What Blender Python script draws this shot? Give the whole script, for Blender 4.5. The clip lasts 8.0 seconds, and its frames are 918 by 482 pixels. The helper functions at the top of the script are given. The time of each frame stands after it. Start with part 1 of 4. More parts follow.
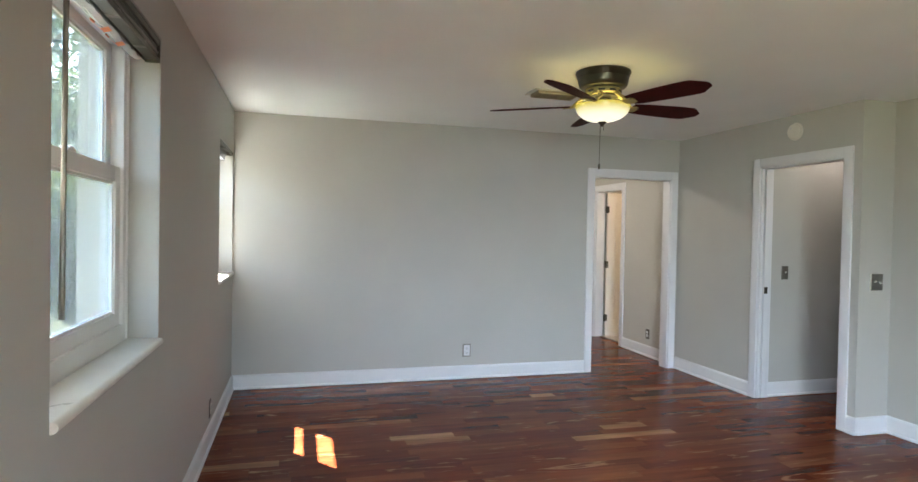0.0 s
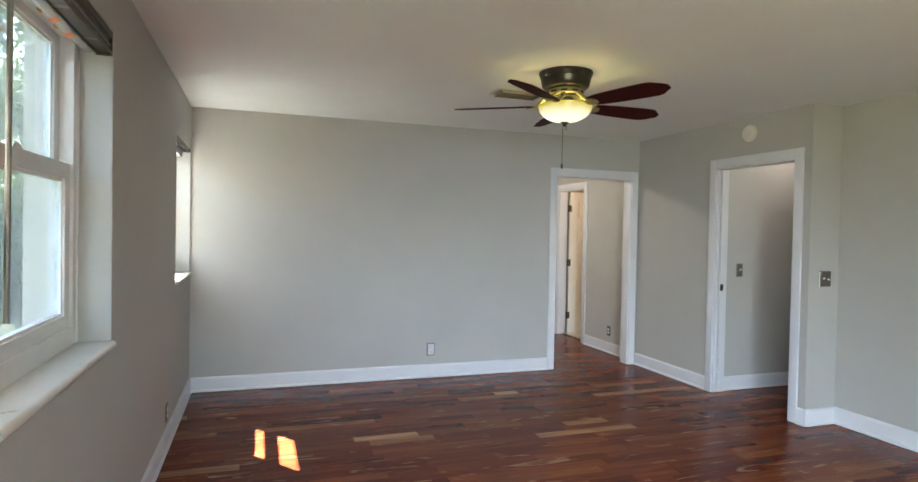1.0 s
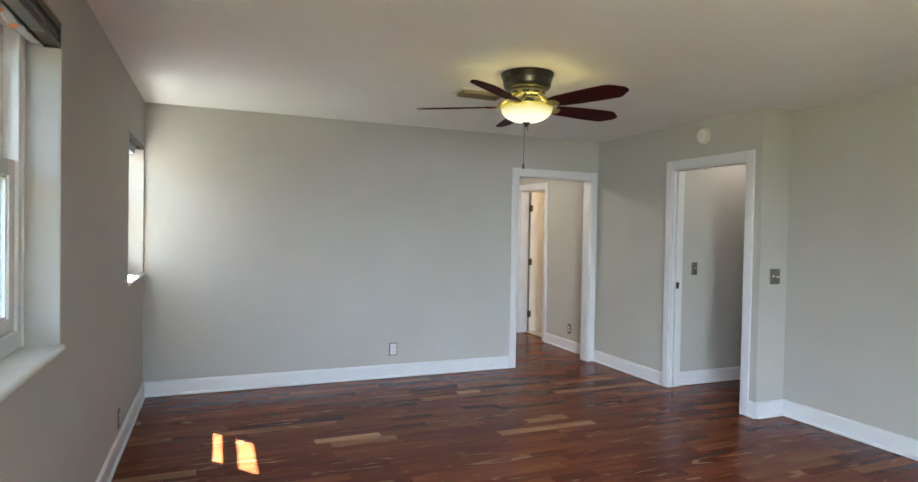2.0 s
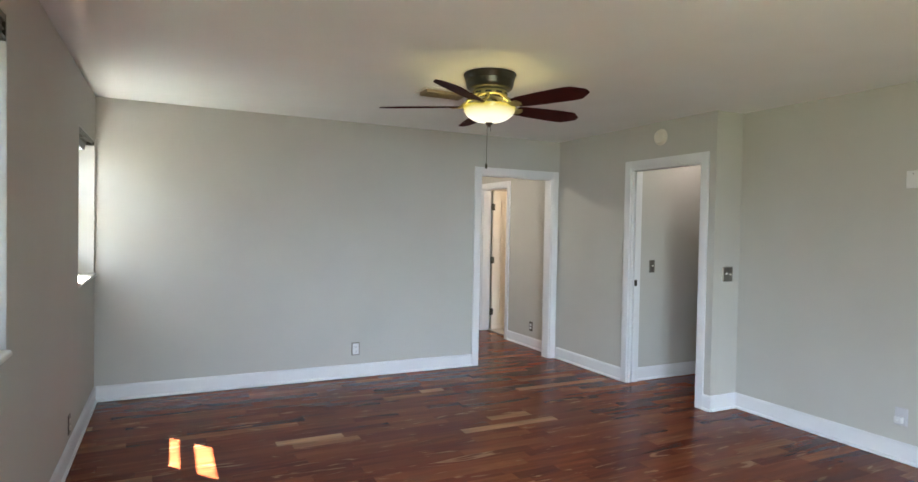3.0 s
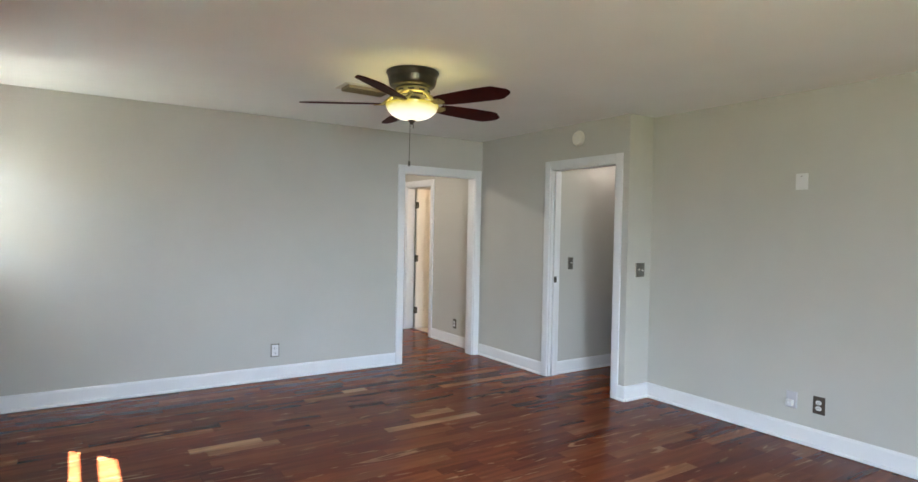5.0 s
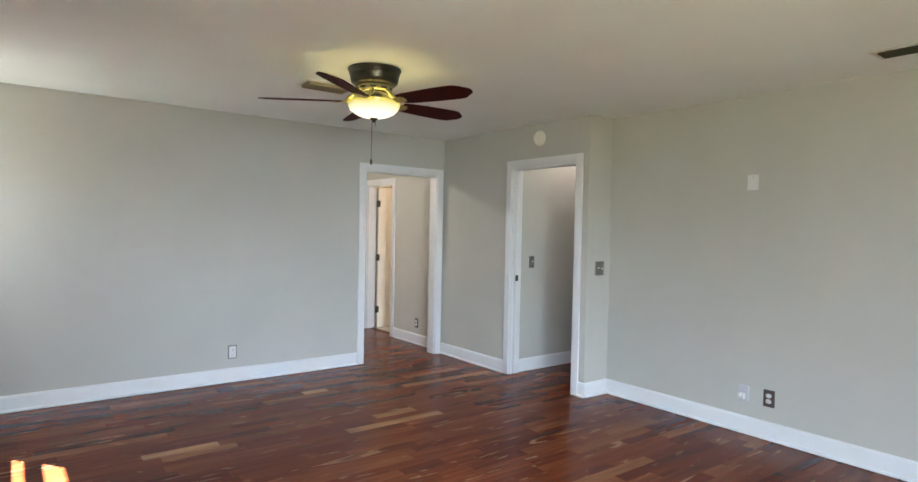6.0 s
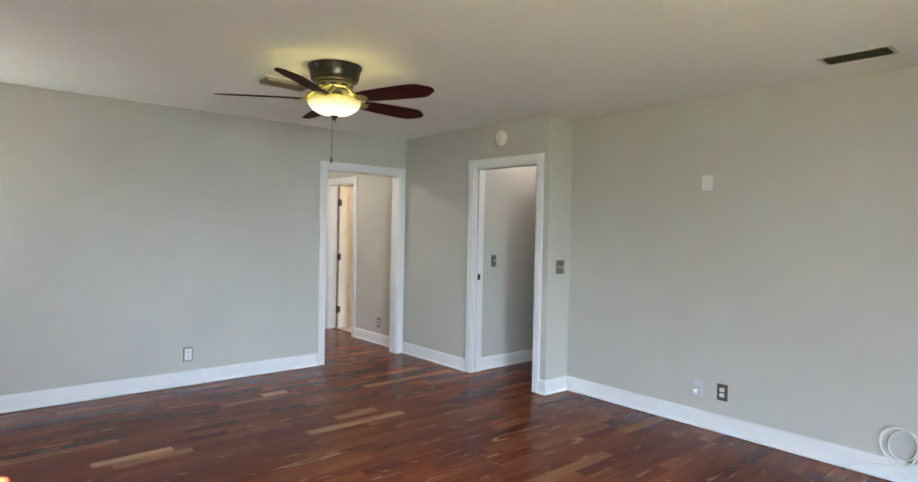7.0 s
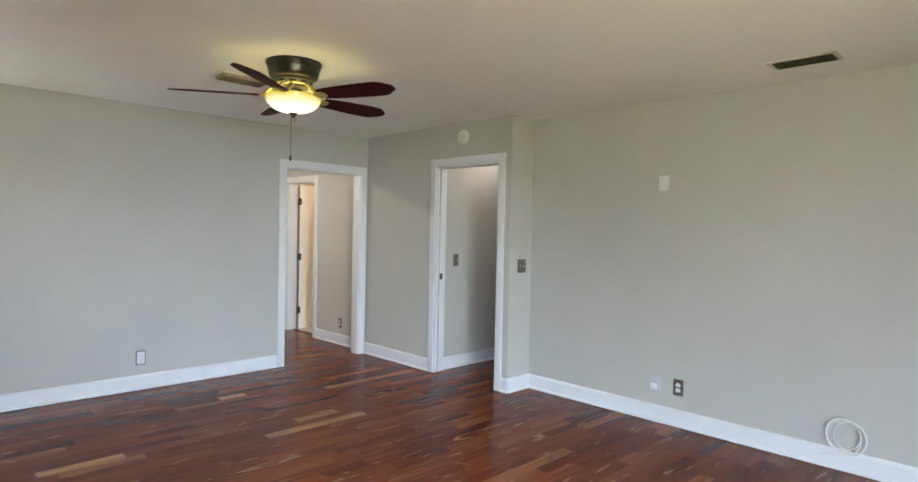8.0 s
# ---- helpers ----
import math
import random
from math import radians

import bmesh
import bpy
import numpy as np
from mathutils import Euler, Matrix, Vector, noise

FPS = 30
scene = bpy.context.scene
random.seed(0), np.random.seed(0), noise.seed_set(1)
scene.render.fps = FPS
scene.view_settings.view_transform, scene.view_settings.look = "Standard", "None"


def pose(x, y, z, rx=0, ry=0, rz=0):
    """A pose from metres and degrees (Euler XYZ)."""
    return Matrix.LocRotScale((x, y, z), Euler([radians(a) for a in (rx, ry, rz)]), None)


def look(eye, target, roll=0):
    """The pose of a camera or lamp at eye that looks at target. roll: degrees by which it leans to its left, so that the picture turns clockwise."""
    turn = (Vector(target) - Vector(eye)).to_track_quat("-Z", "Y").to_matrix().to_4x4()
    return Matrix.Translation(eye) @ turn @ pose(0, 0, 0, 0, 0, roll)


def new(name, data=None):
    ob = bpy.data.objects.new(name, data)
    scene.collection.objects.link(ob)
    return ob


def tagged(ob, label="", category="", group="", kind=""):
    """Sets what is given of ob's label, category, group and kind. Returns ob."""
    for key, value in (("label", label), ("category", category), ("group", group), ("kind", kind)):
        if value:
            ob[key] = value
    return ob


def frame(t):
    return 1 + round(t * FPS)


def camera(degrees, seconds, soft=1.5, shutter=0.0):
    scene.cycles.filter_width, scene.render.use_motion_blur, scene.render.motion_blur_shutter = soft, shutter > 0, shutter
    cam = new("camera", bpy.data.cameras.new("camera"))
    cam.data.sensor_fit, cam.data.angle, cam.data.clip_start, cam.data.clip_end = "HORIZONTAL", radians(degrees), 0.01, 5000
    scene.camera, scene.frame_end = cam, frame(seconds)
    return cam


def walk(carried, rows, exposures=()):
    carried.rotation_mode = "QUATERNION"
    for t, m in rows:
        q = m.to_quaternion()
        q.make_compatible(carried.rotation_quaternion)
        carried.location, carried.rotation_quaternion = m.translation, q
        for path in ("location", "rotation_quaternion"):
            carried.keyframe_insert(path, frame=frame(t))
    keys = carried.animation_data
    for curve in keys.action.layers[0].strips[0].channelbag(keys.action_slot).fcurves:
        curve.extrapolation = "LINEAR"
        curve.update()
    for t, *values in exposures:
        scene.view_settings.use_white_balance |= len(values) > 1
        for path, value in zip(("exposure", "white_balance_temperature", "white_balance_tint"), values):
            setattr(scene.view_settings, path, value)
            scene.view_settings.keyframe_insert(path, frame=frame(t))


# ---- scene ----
cam = camera(76.0, 8.0)
PATH = [
    (0, (-0.142, -0.585, 1.439), (0.384, 1.345, 1.404), 1.1),
    (0.5, (-0.142, -0.58, 1.441), (0.444, 1.331, 1.404), 1.1),
    (1, (-0.142, -0.581, 1.442), (0.501, 1.312, 1.404), 1.1),
    (1.5, (-0.143, -0.583, 1.437), (0.561, 1.289, 1.401), 1.1),
    (3, (-0.158, -0.589, 1.451), (0.724, 1.206, 1.409), 1.1),
    (3.5, (-0.159, -0.593, 1.452), (0.781, 1.172, 1.409), 1.1),
    (4, (-0.152, -0.595, 1.449), (0.842, 1.14, 1.407), 1.1),
    (4.5, (-0.151, -0.599, 1.445), (0.898, 1.103, 1.404), 1.1),
    (6, (-0.155, -0.59, 1.446), (1.056, 1.001, 1.403), 1.2),
    (6.5, (-0.157, -0.592, 1.444), (1.105, 0.959, 1.402), 1.2),
    (7, (-0.149, -0.593, 1.445), (1.16, 0.918, 1.402), 1.2),
    (7.5, (-0.149, -0.594, 1.444), (1.208, 0.874, 1.402), 1.2),
    (8, (-0.14, -0.595, 1.443), (1.262, 0.831, 1.401), 1.2),
]
walk(cam, [(t, look(eye, target, roll)) for t, eye, target, roll in PATH], [(0, 5.38, 6540, 9.9), (8, 5.60, 6540, 9.9)])

# ---- world, sun, exposure ----
SUN_TO = Vector((-1.0, 1.25, 1.95)).normalized()      # from the room to the sun
world = bpy.data.worlds.new("sky")
scene.world = world
world.use_nodes = True
wn = world.node_tree.nodes
sky = wn.new("ShaderNodeTexSky")
sky.sky_type = "NISHITA"
sky.sun_disc = False
sky.sun_elevation = math.asin(SUN_TO.z)
sky.sun_rotation = math.atan2(SUN_TO.x, SUN_TO.y)
world.node_tree.links.new(sky.outputs[0], wn["Background"].inputs[0])
wn["Background"].inputs[1].default_value = 0.15
sun = new("sun", bpy.data.lights.new("sun", "SUN"))
sun.data.energy = 3.6
sun.data.angle = radians(0.6)
sun.data.color = (1.0, 0.96, 0.90)
sun.matrix_world = look((-8, 10, 14), Vector((-8, 10, 14)) - SUN_TO)

# plan, in metres
XL, XO, YF, XC, YP, XR, YB, HC = -0.70, -0.98, 4.90, 3.79, 2.765, 4.09, -2.60, 2.445
HALL_X, HALL_END, PASS_Y, PASS_END, HALL_L = 3.84, 6.88, 3.76, 6.4, 1.6


# ---- materials ----
def material(name):
    m = bpy.data.materials.new(name)
    m.use_nodes = True
    return m, m.node_tree.nodes, m.node_tree.links, m.node_tree.nodes["Principled BSDF"]


def surface(name, colour, rough=0.5, metal=0.0, vary=0.06, scale=3.0, bump=0.0, bump_scale=200.0, coat=0.0, fleck=0.0):
    """A procedural surface: colour with slow and fine variation, uneven gloss, fine relief."""
    m, n, l, p = material(name)
    tc = n.new("ShaderNodeTexCoord")
    slow, fine = n.new("ShaderNodeTexNoise"), n.new("ShaderNodeTexNoise")
    slow.inputs["Scale"].default_value, slow.inputs["Detail"].default_value = scale, 4
    fine.inputs["Scale"].default_value, fine.inputs["Detail"].default_value = bump_scale, 3
    for q in (slow, fine):
        l.new(tc.outputs["Object"], q.inputs["Vector"])
    ramp = n.new("ShaderNodeValToRGB")
    lo, hi = [max(0.0, c * (1 - vary)) for c in colour], [min(1.0, c * (1 + vary)) for c in colour]
    ramp.color_ramp.elements[0].position, ramp.color_ramp.elements[1].position = 0.3, 0.7
    ramp.color_ramp.elements[0].color, ramp.color_ramp.elements[1].color = (*lo, 1), (*hi, 1)
    l.new(slow.outputs["Fac"], ramp.inputs["Fac"])
    out = ramp.outputs["Color"]
    if fleck:
        mix = n.new("ShaderNodeMix")
        mix.data_type, mix.blend_type = "RGBA", "MULTIPLY"
        mix.inputs["Factor"].default_value = fleck
        l.new(out, mix.inputs["A"])
        l.new(fine.outputs["Fac"], mix.inputs["B"])
        out = mix.outputs["Result"]
    l.new(out, p.inputs["Base Color"])
    rr = n.new("ShaderNodeMapRange")
    rr.inputs["To Min"].default_value, rr.inputs["To Max"].default_value = max(0.02, rough - 0.07), min(1, rough + 0.07)
    l.new(slow.outputs["Fac"], rr.inputs["Value"])
    l.new(rr.outputs["Result"], p.inputs["Roughness"])
    p.inputs["Metallic"].default_value = metal
    p.inputs["Coat Weight"].default_value = coat
    if bump:
        b = n.new("ShaderNodeBump")
        b.inputs["Strength"].default_value, b.inputs["Distance"].default_value = bump, 0.002
        l.new(fine.outputs["Fac"], b.inputs["Height"])
        l.new(b.outputs["Normal"], p.inputs["Normal"])
    return m


def plank_wood(name, island):
    """Acacia boards: each one its own tone and grain, dark heartwood with pale sapwood streaks, under a satin lacquer."""
    m, n, l, p = material(name)
    if island:
        rnd = n.new("ShaderNodeNewGeometry").outputs["Random Per Island"]
    else:
        rnd = n.new("ShaderNodeObjectInfo").outputs["Random"]
    tc = n.new("ShaderNodeTexCoord")
    shift = n.new("ShaderNodeVectorMath")
    shift.operation = "SCALE"
    shift.inputs[0].default_value = (37.0, 91.0, 53.0)
    l.new(rnd, shift.inputs["Scale"])
    add = n.new("ShaderNodeVectorMath")
    l.new(tc.outputs["Object"], add.inputs[0])
    l.new(shift.outputs[0], add.inputs[1])

    def grain(sx, sy, detail, dist):
        mp, q = n.new("ShaderNodeMapping"), n.new("ShaderNodeTexNoise")
        mp.inputs["Scale"].default_value = (sx, sy, 1)
        q.inputs["Scale"].default_value, q.inputs["Detail"].default_value, q.inputs["Distortion"].default_value = 1, detail, dist
        l.new(add.outputs[0], mp.inputs["Vector"])
        l.new(mp.outputs[0], q.inputs["Vector"])
        return q.outputs["Fac"]
    wide, fine, pale = grain(1.7, 15, 4, 0.8), grain(6, 160, 3, 0.2), grain(2.2, 13, 4, 1.6)
    tone = n.new("ShaderNodeValToRGB")
    cr = tone.color_ramp
    for pos, col in ((0.0, WOOD[0]), (0.22, WOOD[1]), (0.55, WOOD[2]), (0.86, WOOD[3]), (0.965, WOOD[4]), (1.0, WOOD[5])):
        e = cr.elements[0] if pos == 0.0 else cr.elements[1] if pos == 1.0 else cr.elements.new(pos)
        e.position, e.color = pos, (*col, 1)
    for e, (pos, col) in zip(cr.elements, ((0.0, WOOD[0]), (0.22, WOOD[1]), (0.55, WOOD[2]), (0.86, WOOD[3]), (0.965, WOOD[4]), (1.0, WOOD[5]))):
        e.position, e.color = pos, (*col, 1)
    l.new(rnd, tone.inputs["Fac"])
    dark = n.new("ShaderNodeMapRange")
    dark.inputs["From Min"].default_value, dark.inputs["From Max"].default_value = 0.3, 0.7
    dark.inputs["To Min"].default_value, dark.inputs["To Max"].default_value = 0.74, 1.30
    l.new(wide, dark.inputs["Value"])
    mul = n.new("ShaderNodeVectorMath")
    mul.operation = "SCALE"
    l.new(tone.outputs["Color"], mul.inputs[0])
    l.new(dark.outputs["Result"], mul.inputs["Scale"])
    fd = n.new("ShaderNodeMapRange")
    fd.inputs["To Min"].default_value, fd.inputs["To Max"].default_value = 0.85, 1.15
    l.new(fine, fd.inputs["Value"])
    mul2 = n.new("ShaderNodeVectorMath")
    mul2.operation = "SCALE"
    l.new(mul.outputs[0], mul2.inputs[0])
    l.new(fd.outputs["Result"], mul2.inputs["Scale"])
    sap = n.new("ShaderNodeMapRange")
    sap.inputs["From Min"].default_value, sap.inputs["From Max"].default_value = 0.615, 0.70
    sap.inputs["To Max"].default_value = 0.7
    l.new(pale, sap.inputs["Value"])
    mix = n.new("ShaderNodeMix")
    mix.data_type = "RGBA"
    l.new(sap.outputs["Result"], mix.inputs["Factor"])
    l.new(mul2.outputs[0], mix.inputs["A"])
    mix.inputs["B"].default_value = (*WOOD[5], 1)
    l.new(mix.outputs["Result"], p.inputs["Base Color"])
    rg = n.new("ShaderNodeMapRange")
    rg.inputs["To Min"].default_value, rg.inputs["To Max"].default_value = 0.17, 0.23
    l.new(wide, rg.inputs["Value"])
    l.new(rg.outputs["Result"], p.inputs["Roughness"])
    p.inputs["Specular IOR Level"].default_value = 0.10
    b = n.new("ShaderNodeBump")
    b.inputs["Strength"].default_value, b.inputs["Distance"].default_value = 0.04, 0.001
    l.new(fine, b.inputs["Height"])
    l.new(b.outputs["Normal"], p.inputs["Normal"])
    return m


WOOD = ((0.094, 0.017, 0.0065), (0.120, 0.024, 0.009), (0.148, 0.033, 0.012), (0.178, 0.046, 0.017), (0.23, 0.080, 0.032), (0.38, 0.190, 0.092))
PAINT = surface("greige_wall_paint", (0.472, 0.466, 0.430), 0.55, vary=0.03, scale=1.6, bump=0.2, bump_scale=180)
PAINT.node_tree.nodes["Principled BSDF"].inputs["Specular IOR Level"].default_value = 0.2
CEIL = surface("white_ceiling_paint", (0.82, 0.85, 0.835), 0.8, vary=0.02, scale=2.0, bump=0.5, bump_scale=70)
TRIM = surface("white_trim_paint", (0.70, 0.71, 0.72), 0.35, vary=0.02, scale=5, bump=0.05, bump_scale=120)
VINYL = surface("white_vinyl", (0.78, 0.79, 0.78), 0.35, vary=0.02, scale=8)
STONE = surface("cream_sill_stone", (0.66, 0.645, 0.59), 0.3, vary=0.06, scale=9, bump=0.05, bump_scale=60)
STUCCO = surface("cream_stucco", (0.58, 0.52, 0.43), 0.85, vary=0.08, scale=4, bump=0.6, bump_scale=90)
BRONZE = surface("dark_bronze_metal", (0.075, 0.07, 0.05), 0.33, metal=0.85, vary=0.15, scale=14, bump=0.03, bump_scale=150)
BRASS = surface("antique_brass", (0.40, 0.34, 0.14), 0.55, metal=0.55, vary=0.15, scale=30)
MAHOGANY = surface("dark_mahogany_veneer", (0.042, 0.005, 0.004), 0.62, vary=0.3, scale=9, bump=0.05, bump_scale=80)
MAHOGANY.node_tree.nodes["Principled BSDF"].inputs["Specular IOR Level"].default_value = 0.06
PEWTER = surface("brushed_pewter", (0.22, 0.21, 0.185), 0.4, metal=0.8, vary=0.12, scale=30, bump=0.05, bump_scale=300)
BROWN = surface("brown_bakelite", (0.075, 0.06, 0.048), 0.4, vary=0.1, scale=25)
IVORY = surface("ivory_plastic", (0.74, 0.71, 0.63), 0.4, vary=0.03, scale=20)
WHITE = surface("white_plastic", (0.66, 0.66, 0.66), 0.4, vary=0.02, scale=20)
PALE = surface("pale_grey_plastic", (0.50, 0.50, 0.53), 0.4, vary=0.03, scale=20)
# near-black in place of the darkness inside slots, the pull recess and floor joints
BLACK = surface("black_gap", (0.02, 0.02, 0.02), 0.7, vary=0.1, scale=20)
FLANGE = surface("cream_register_enamel", (0.62, 0.60, 0.54), 0.45, vary=0.08, scale=18)
TAN = surface("tan_register_enamel", (0.34, 0.285, 0.195), 0.5, vary=0.1, scale=18)
# dark colour in place of the shade inside an open duct
DUCT_SHADE = surface("dark_duct_shade", (0.10, 0.10, 0.06), 0.6, vary=0.2, scale=12)
HEADRAIL = surface("olive_grey_steel", (0.085, 0.08, 0.06), 0.4, metal=0.5, vary=0.2, scale=15)
CORD = surface("white_cable_jacket", (0.72, 0.72, 0.70), 0.4, vary=0.03, scale=30)
ORANGE = surface("orange_sticker", (0.80, 0.22, 0.07), 0.5, vary=0.06, scale=30)
DOORPAINT = surface("cream_door_paint", (0.78, 0.74, 0.66), 0.4, vary=0.02, scale=5)
TILE = surface("pale_floor_tile", (0.62, 0.58, 0.50), 0.35, vary=0.06, scale=5)
GRASS = surface("lawn", (0.12, 0.125, 0.06), 0.9, vary=0.4, scale=1.5, bump=0.8, bump_scale=40)
BARK = surface("bark", (0.12, 0.09, 0.065), 0.9, vary=0.3, scale=12, bump=0.9, bump_scale=50)
SHINGLE = surface("grey_roof_shingle", (0.16, 0.15, 0.14), 0.9, vary=0.2, scale=12, bump=0.6, bump_scale=40)
BOARDS, BOARDS_REST = plank_wood("acacia_board", False), plank_wood("acacia_board_joined", True)


def leaf_material():
    m, n, l, p = material("leaf")
    ramp = n.new("ShaderNodeValToRGB")
    ramp.color_ramp.elements[0].color, ramp.color_ramp.elements[1].color = (0.06, 0.10, 0.03, 1), (0.16, 0.20, 0.09, 1)
    l.new(n.new("ShaderNodeNewGeometry").outputs["Random Per Island"], ramp.inputs["Fac"])
    l.new(ramp.outputs["Color"], p.inputs["Base Color"])
    p.inputs["Roughness"].default_value = 0.5
    tr = n.new("ShaderNodeBsdfTranslucent")
    l.new(ramp.outputs["Color"], tr.inputs["Color"])
    mix = n.new("ShaderNodeMixShader")
    mix.inputs[0].default_value = 0.4
    l.new(p.outputs[0], mix.inputs[1])
    l.new(tr.outputs[0], mix.inputs[2])
    l.new(mix.outputs[0], n["Material Output"].inputs[0])
    return m


def glass_material():
    m, n, l, p = material("window_glass")
    tr, gl, lw, mix = n.new("ShaderNodeBsdfTransparent"), n.new("ShaderNodeBsdfGlossy"), n.new("ShaderNodeLayerWeight"), n.new("ShaderNodeMixShader")
    # grey transmission dims the bright view outside
    tr.inputs[0].default_value = (0.40, 0.41, 0.40, 1)
    gl.inputs["Roughness"].default_value = 0.02
    lw.inputs["Blend"].default_value = 0.5
    pw, sc = n.new("ShaderNodeMath"), n.new("ShaderNodeMath")
    pw.operation, sc.operation = "POWER", "MULTIPLY_ADD"
    pw.inputs[1].default_value, sc.inputs[1].default_value, sc.inputs[2].default_value = 5.0, 0.6, 0.03
    l.new(lw.outputs["Facing"], pw.inputs[0])
    l.new(pw.outputs[0], sc.inputs[0])
    l.new(sc.outputs[0], mix.inputs[0])
    # pale haze over the view, mixed into the pane as a translucent white
    haze, veil = n.new("ShaderNodeBsdfTranslucent"), n.new("ShaderNodeMixShader")
    haze.inputs[0].default_value = (0.80, 0.84, 0.82, 1)
    veil.inputs[0].default_value = 0.045
    l.new(tr.outputs[0], veil.inputs[1])
    l.new(haze.outputs[0], veil.inputs[2])
    l.new(veil.outputs[0], mix.inputs[1])
    l.new(gl.outputs[0], mix.inputs[2])
    l.new(mix.outputs[0], n["Material Output"].inputs[0])
    return m


def film_material():
    m, n, l, p = material("clear_plastic_film")
    p.inputs["Base Color"].default_value = (0.82, 0.84, 0.86, 1)
    p.inputs["Roughness"].default_value = 0.25
    tr, mix = n.new("ShaderNodeBsdfTransparent"), n.new("ShaderNodeMixShader")
    no = n.new("ShaderNodeTexNoise")
    no.inputs["Scale"].default_value = 25
    mr = n.new("ShaderNodeMapRange")
    mr.inputs["To Min"].default_value, mr.inputs["To Max"].default_value = 0.45, 0.85
    l.new(no.outputs["Fac"], mr.inputs["Value"])
    l.new(mr.outputs["Result"], mix.inputs[0])
    l.new(tr.outputs[0], mix.inputs[1])
    l.new(p.outputs[0], mix.inputs[2])
    l.new(mix.outputs[0], n["Material Output"].inputs[0])
    return m


def bowl_material():
    """Frosted alabaster glass: its lit look is emission coloured by height, and it lets a little of the bulb's light
    through.
    """
    m, n, l, p = material("lit_frosted_glass")
    tc, sep, ramp, em = n.new("ShaderNodeTexCoord"), n.new("ShaderNodeSeparateXYZ"), n.new("ShaderNodeValToRGB"), n.new("ShaderNodeEmission")
    no = n.new("ShaderNodeTexNoise")
    no.inputs["Scale"].default_value, no.inputs["Detail"].default_value = 9, 4
    l.new(tc.outputs["Object"], no.inputs["Vector"])
    l.new(tc.outputs["Generated"], sep.inputs[0])
    ma = n.new("ShaderNodeMath")
    ma.operation = "MULTIPLY_ADD"
    ma.inputs[1].default_value = 0.12
    l.new(no.outputs["Fac"], ma.inputs[0])
    l.new(sep.outputs["Z"], ma.inputs[2])
    # painted glow: near white low down, dim yellow at the rim
    cr = ramp.color_ramp
    cr.elements[0].position, cr.elements[0].color = 0.34, (1.0, 0.96, 0.76, 1)
    cr.elements[1].position, cr.elements[1].color = 0.95, (0.42, 0.34, 0.02, 1)
    l.new(ma.outputs[0], ramp.inputs["Fac"])
    l.new(ramp.outputs["Color"], em.inputs["Color"])
    em.inputs["Strength"].default_value = BOWL_GLOW
    tr, mix, add = n.new("ShaderNodeBsdfTranslucent"), n.new("ShaderNodeMixShader"), n.new("ShaderNodeAddShader")
    tr.inputs["Color"].default_value = (0.8, 0.7, 0.4, 1)
    p.inputs["Base Color"].default_value = (0.34, 0.29, 0.11, 1)
    p.inputs["Roughness"].default_value = 0.25
    mix.inputs[0].default_value = 0.012
    l.new(p.outputs[0], mix.inputs[1])
    l.new(tr.outputs[0], mix.inputs[2])
    l.new(mix.outputs[0], add.inputs[0])
    l.new(em.outputs[0], add.inputs[1])
    l.new(add.outputs[0], n["Material Output"].inputs[0])
    return m


BOWL_GLOW = 0.026
LEAF, GLASS, FILM, BOWL = leaf_material(), glass_material(), film_material(), bowl_material()


# ---- mesh helpers ----
def box(bm, x0, y0, z0, x1, y1, z1, bevel=0.0):
    vs = [bm.verts.new((x, y, z)) for x in (x0, x1) for y in (y0, y1) for z in (z0, z1)]
    fs = [bm.faces.new([vs[i] for i in q]) for q in ((0, 1, 3, 2), (4, 6, 7, 5), (0, 4, 5, 1), (2, 3, 7, 6), (0, 2, 6, 4), (1, 5, 7, 3))]
    if bevel:
        es = {e for f in fs for e in f.edges}
        bmesh.ops.bevel(bm, geom=list(es), offset=bevel, segments=2, affect="EDGES", profile=0.6)
    return bm


def boxes(*rows, bevel=0.0):
    bm = bmesh.new()
    for r in rows:
        box(bm, *r, bevel=bevel)
    return bm


def lathe(profile, seg=40):
    """A turned form about z from (radius, height) pairs."""
    bm = bmesh.new()
    rings = []
    for r, z in profile:
        if r < 1e-5:
            rings.append([bm.verts.new((0, 0, z))])
        else:
            rings.append([bm.verts.new((r * math.cos(2 * math.pi * i / seg), r * math.sin(2 * math.pi * i / seg), z)) for i in range(seg)])
    for a, b in zip(rings, rings[1:]):
        for i in range(seg):
            j = (i + 1) % seg
            if len(a) == 1 and len(b) > 1:
                bm.faces.new((a[0], b[j], b[i]))
            elif len(b) == 1 and len(a) > 1:
                bm.faces.new((a[i], a[j], b[0]))
            elif len(a) > 1:
                bm.faces.new((a[i], a[j], b[j], b[i]))
    bmesh.ops.recalc_face_normals(bm, faces=bm.faces)
    return bm


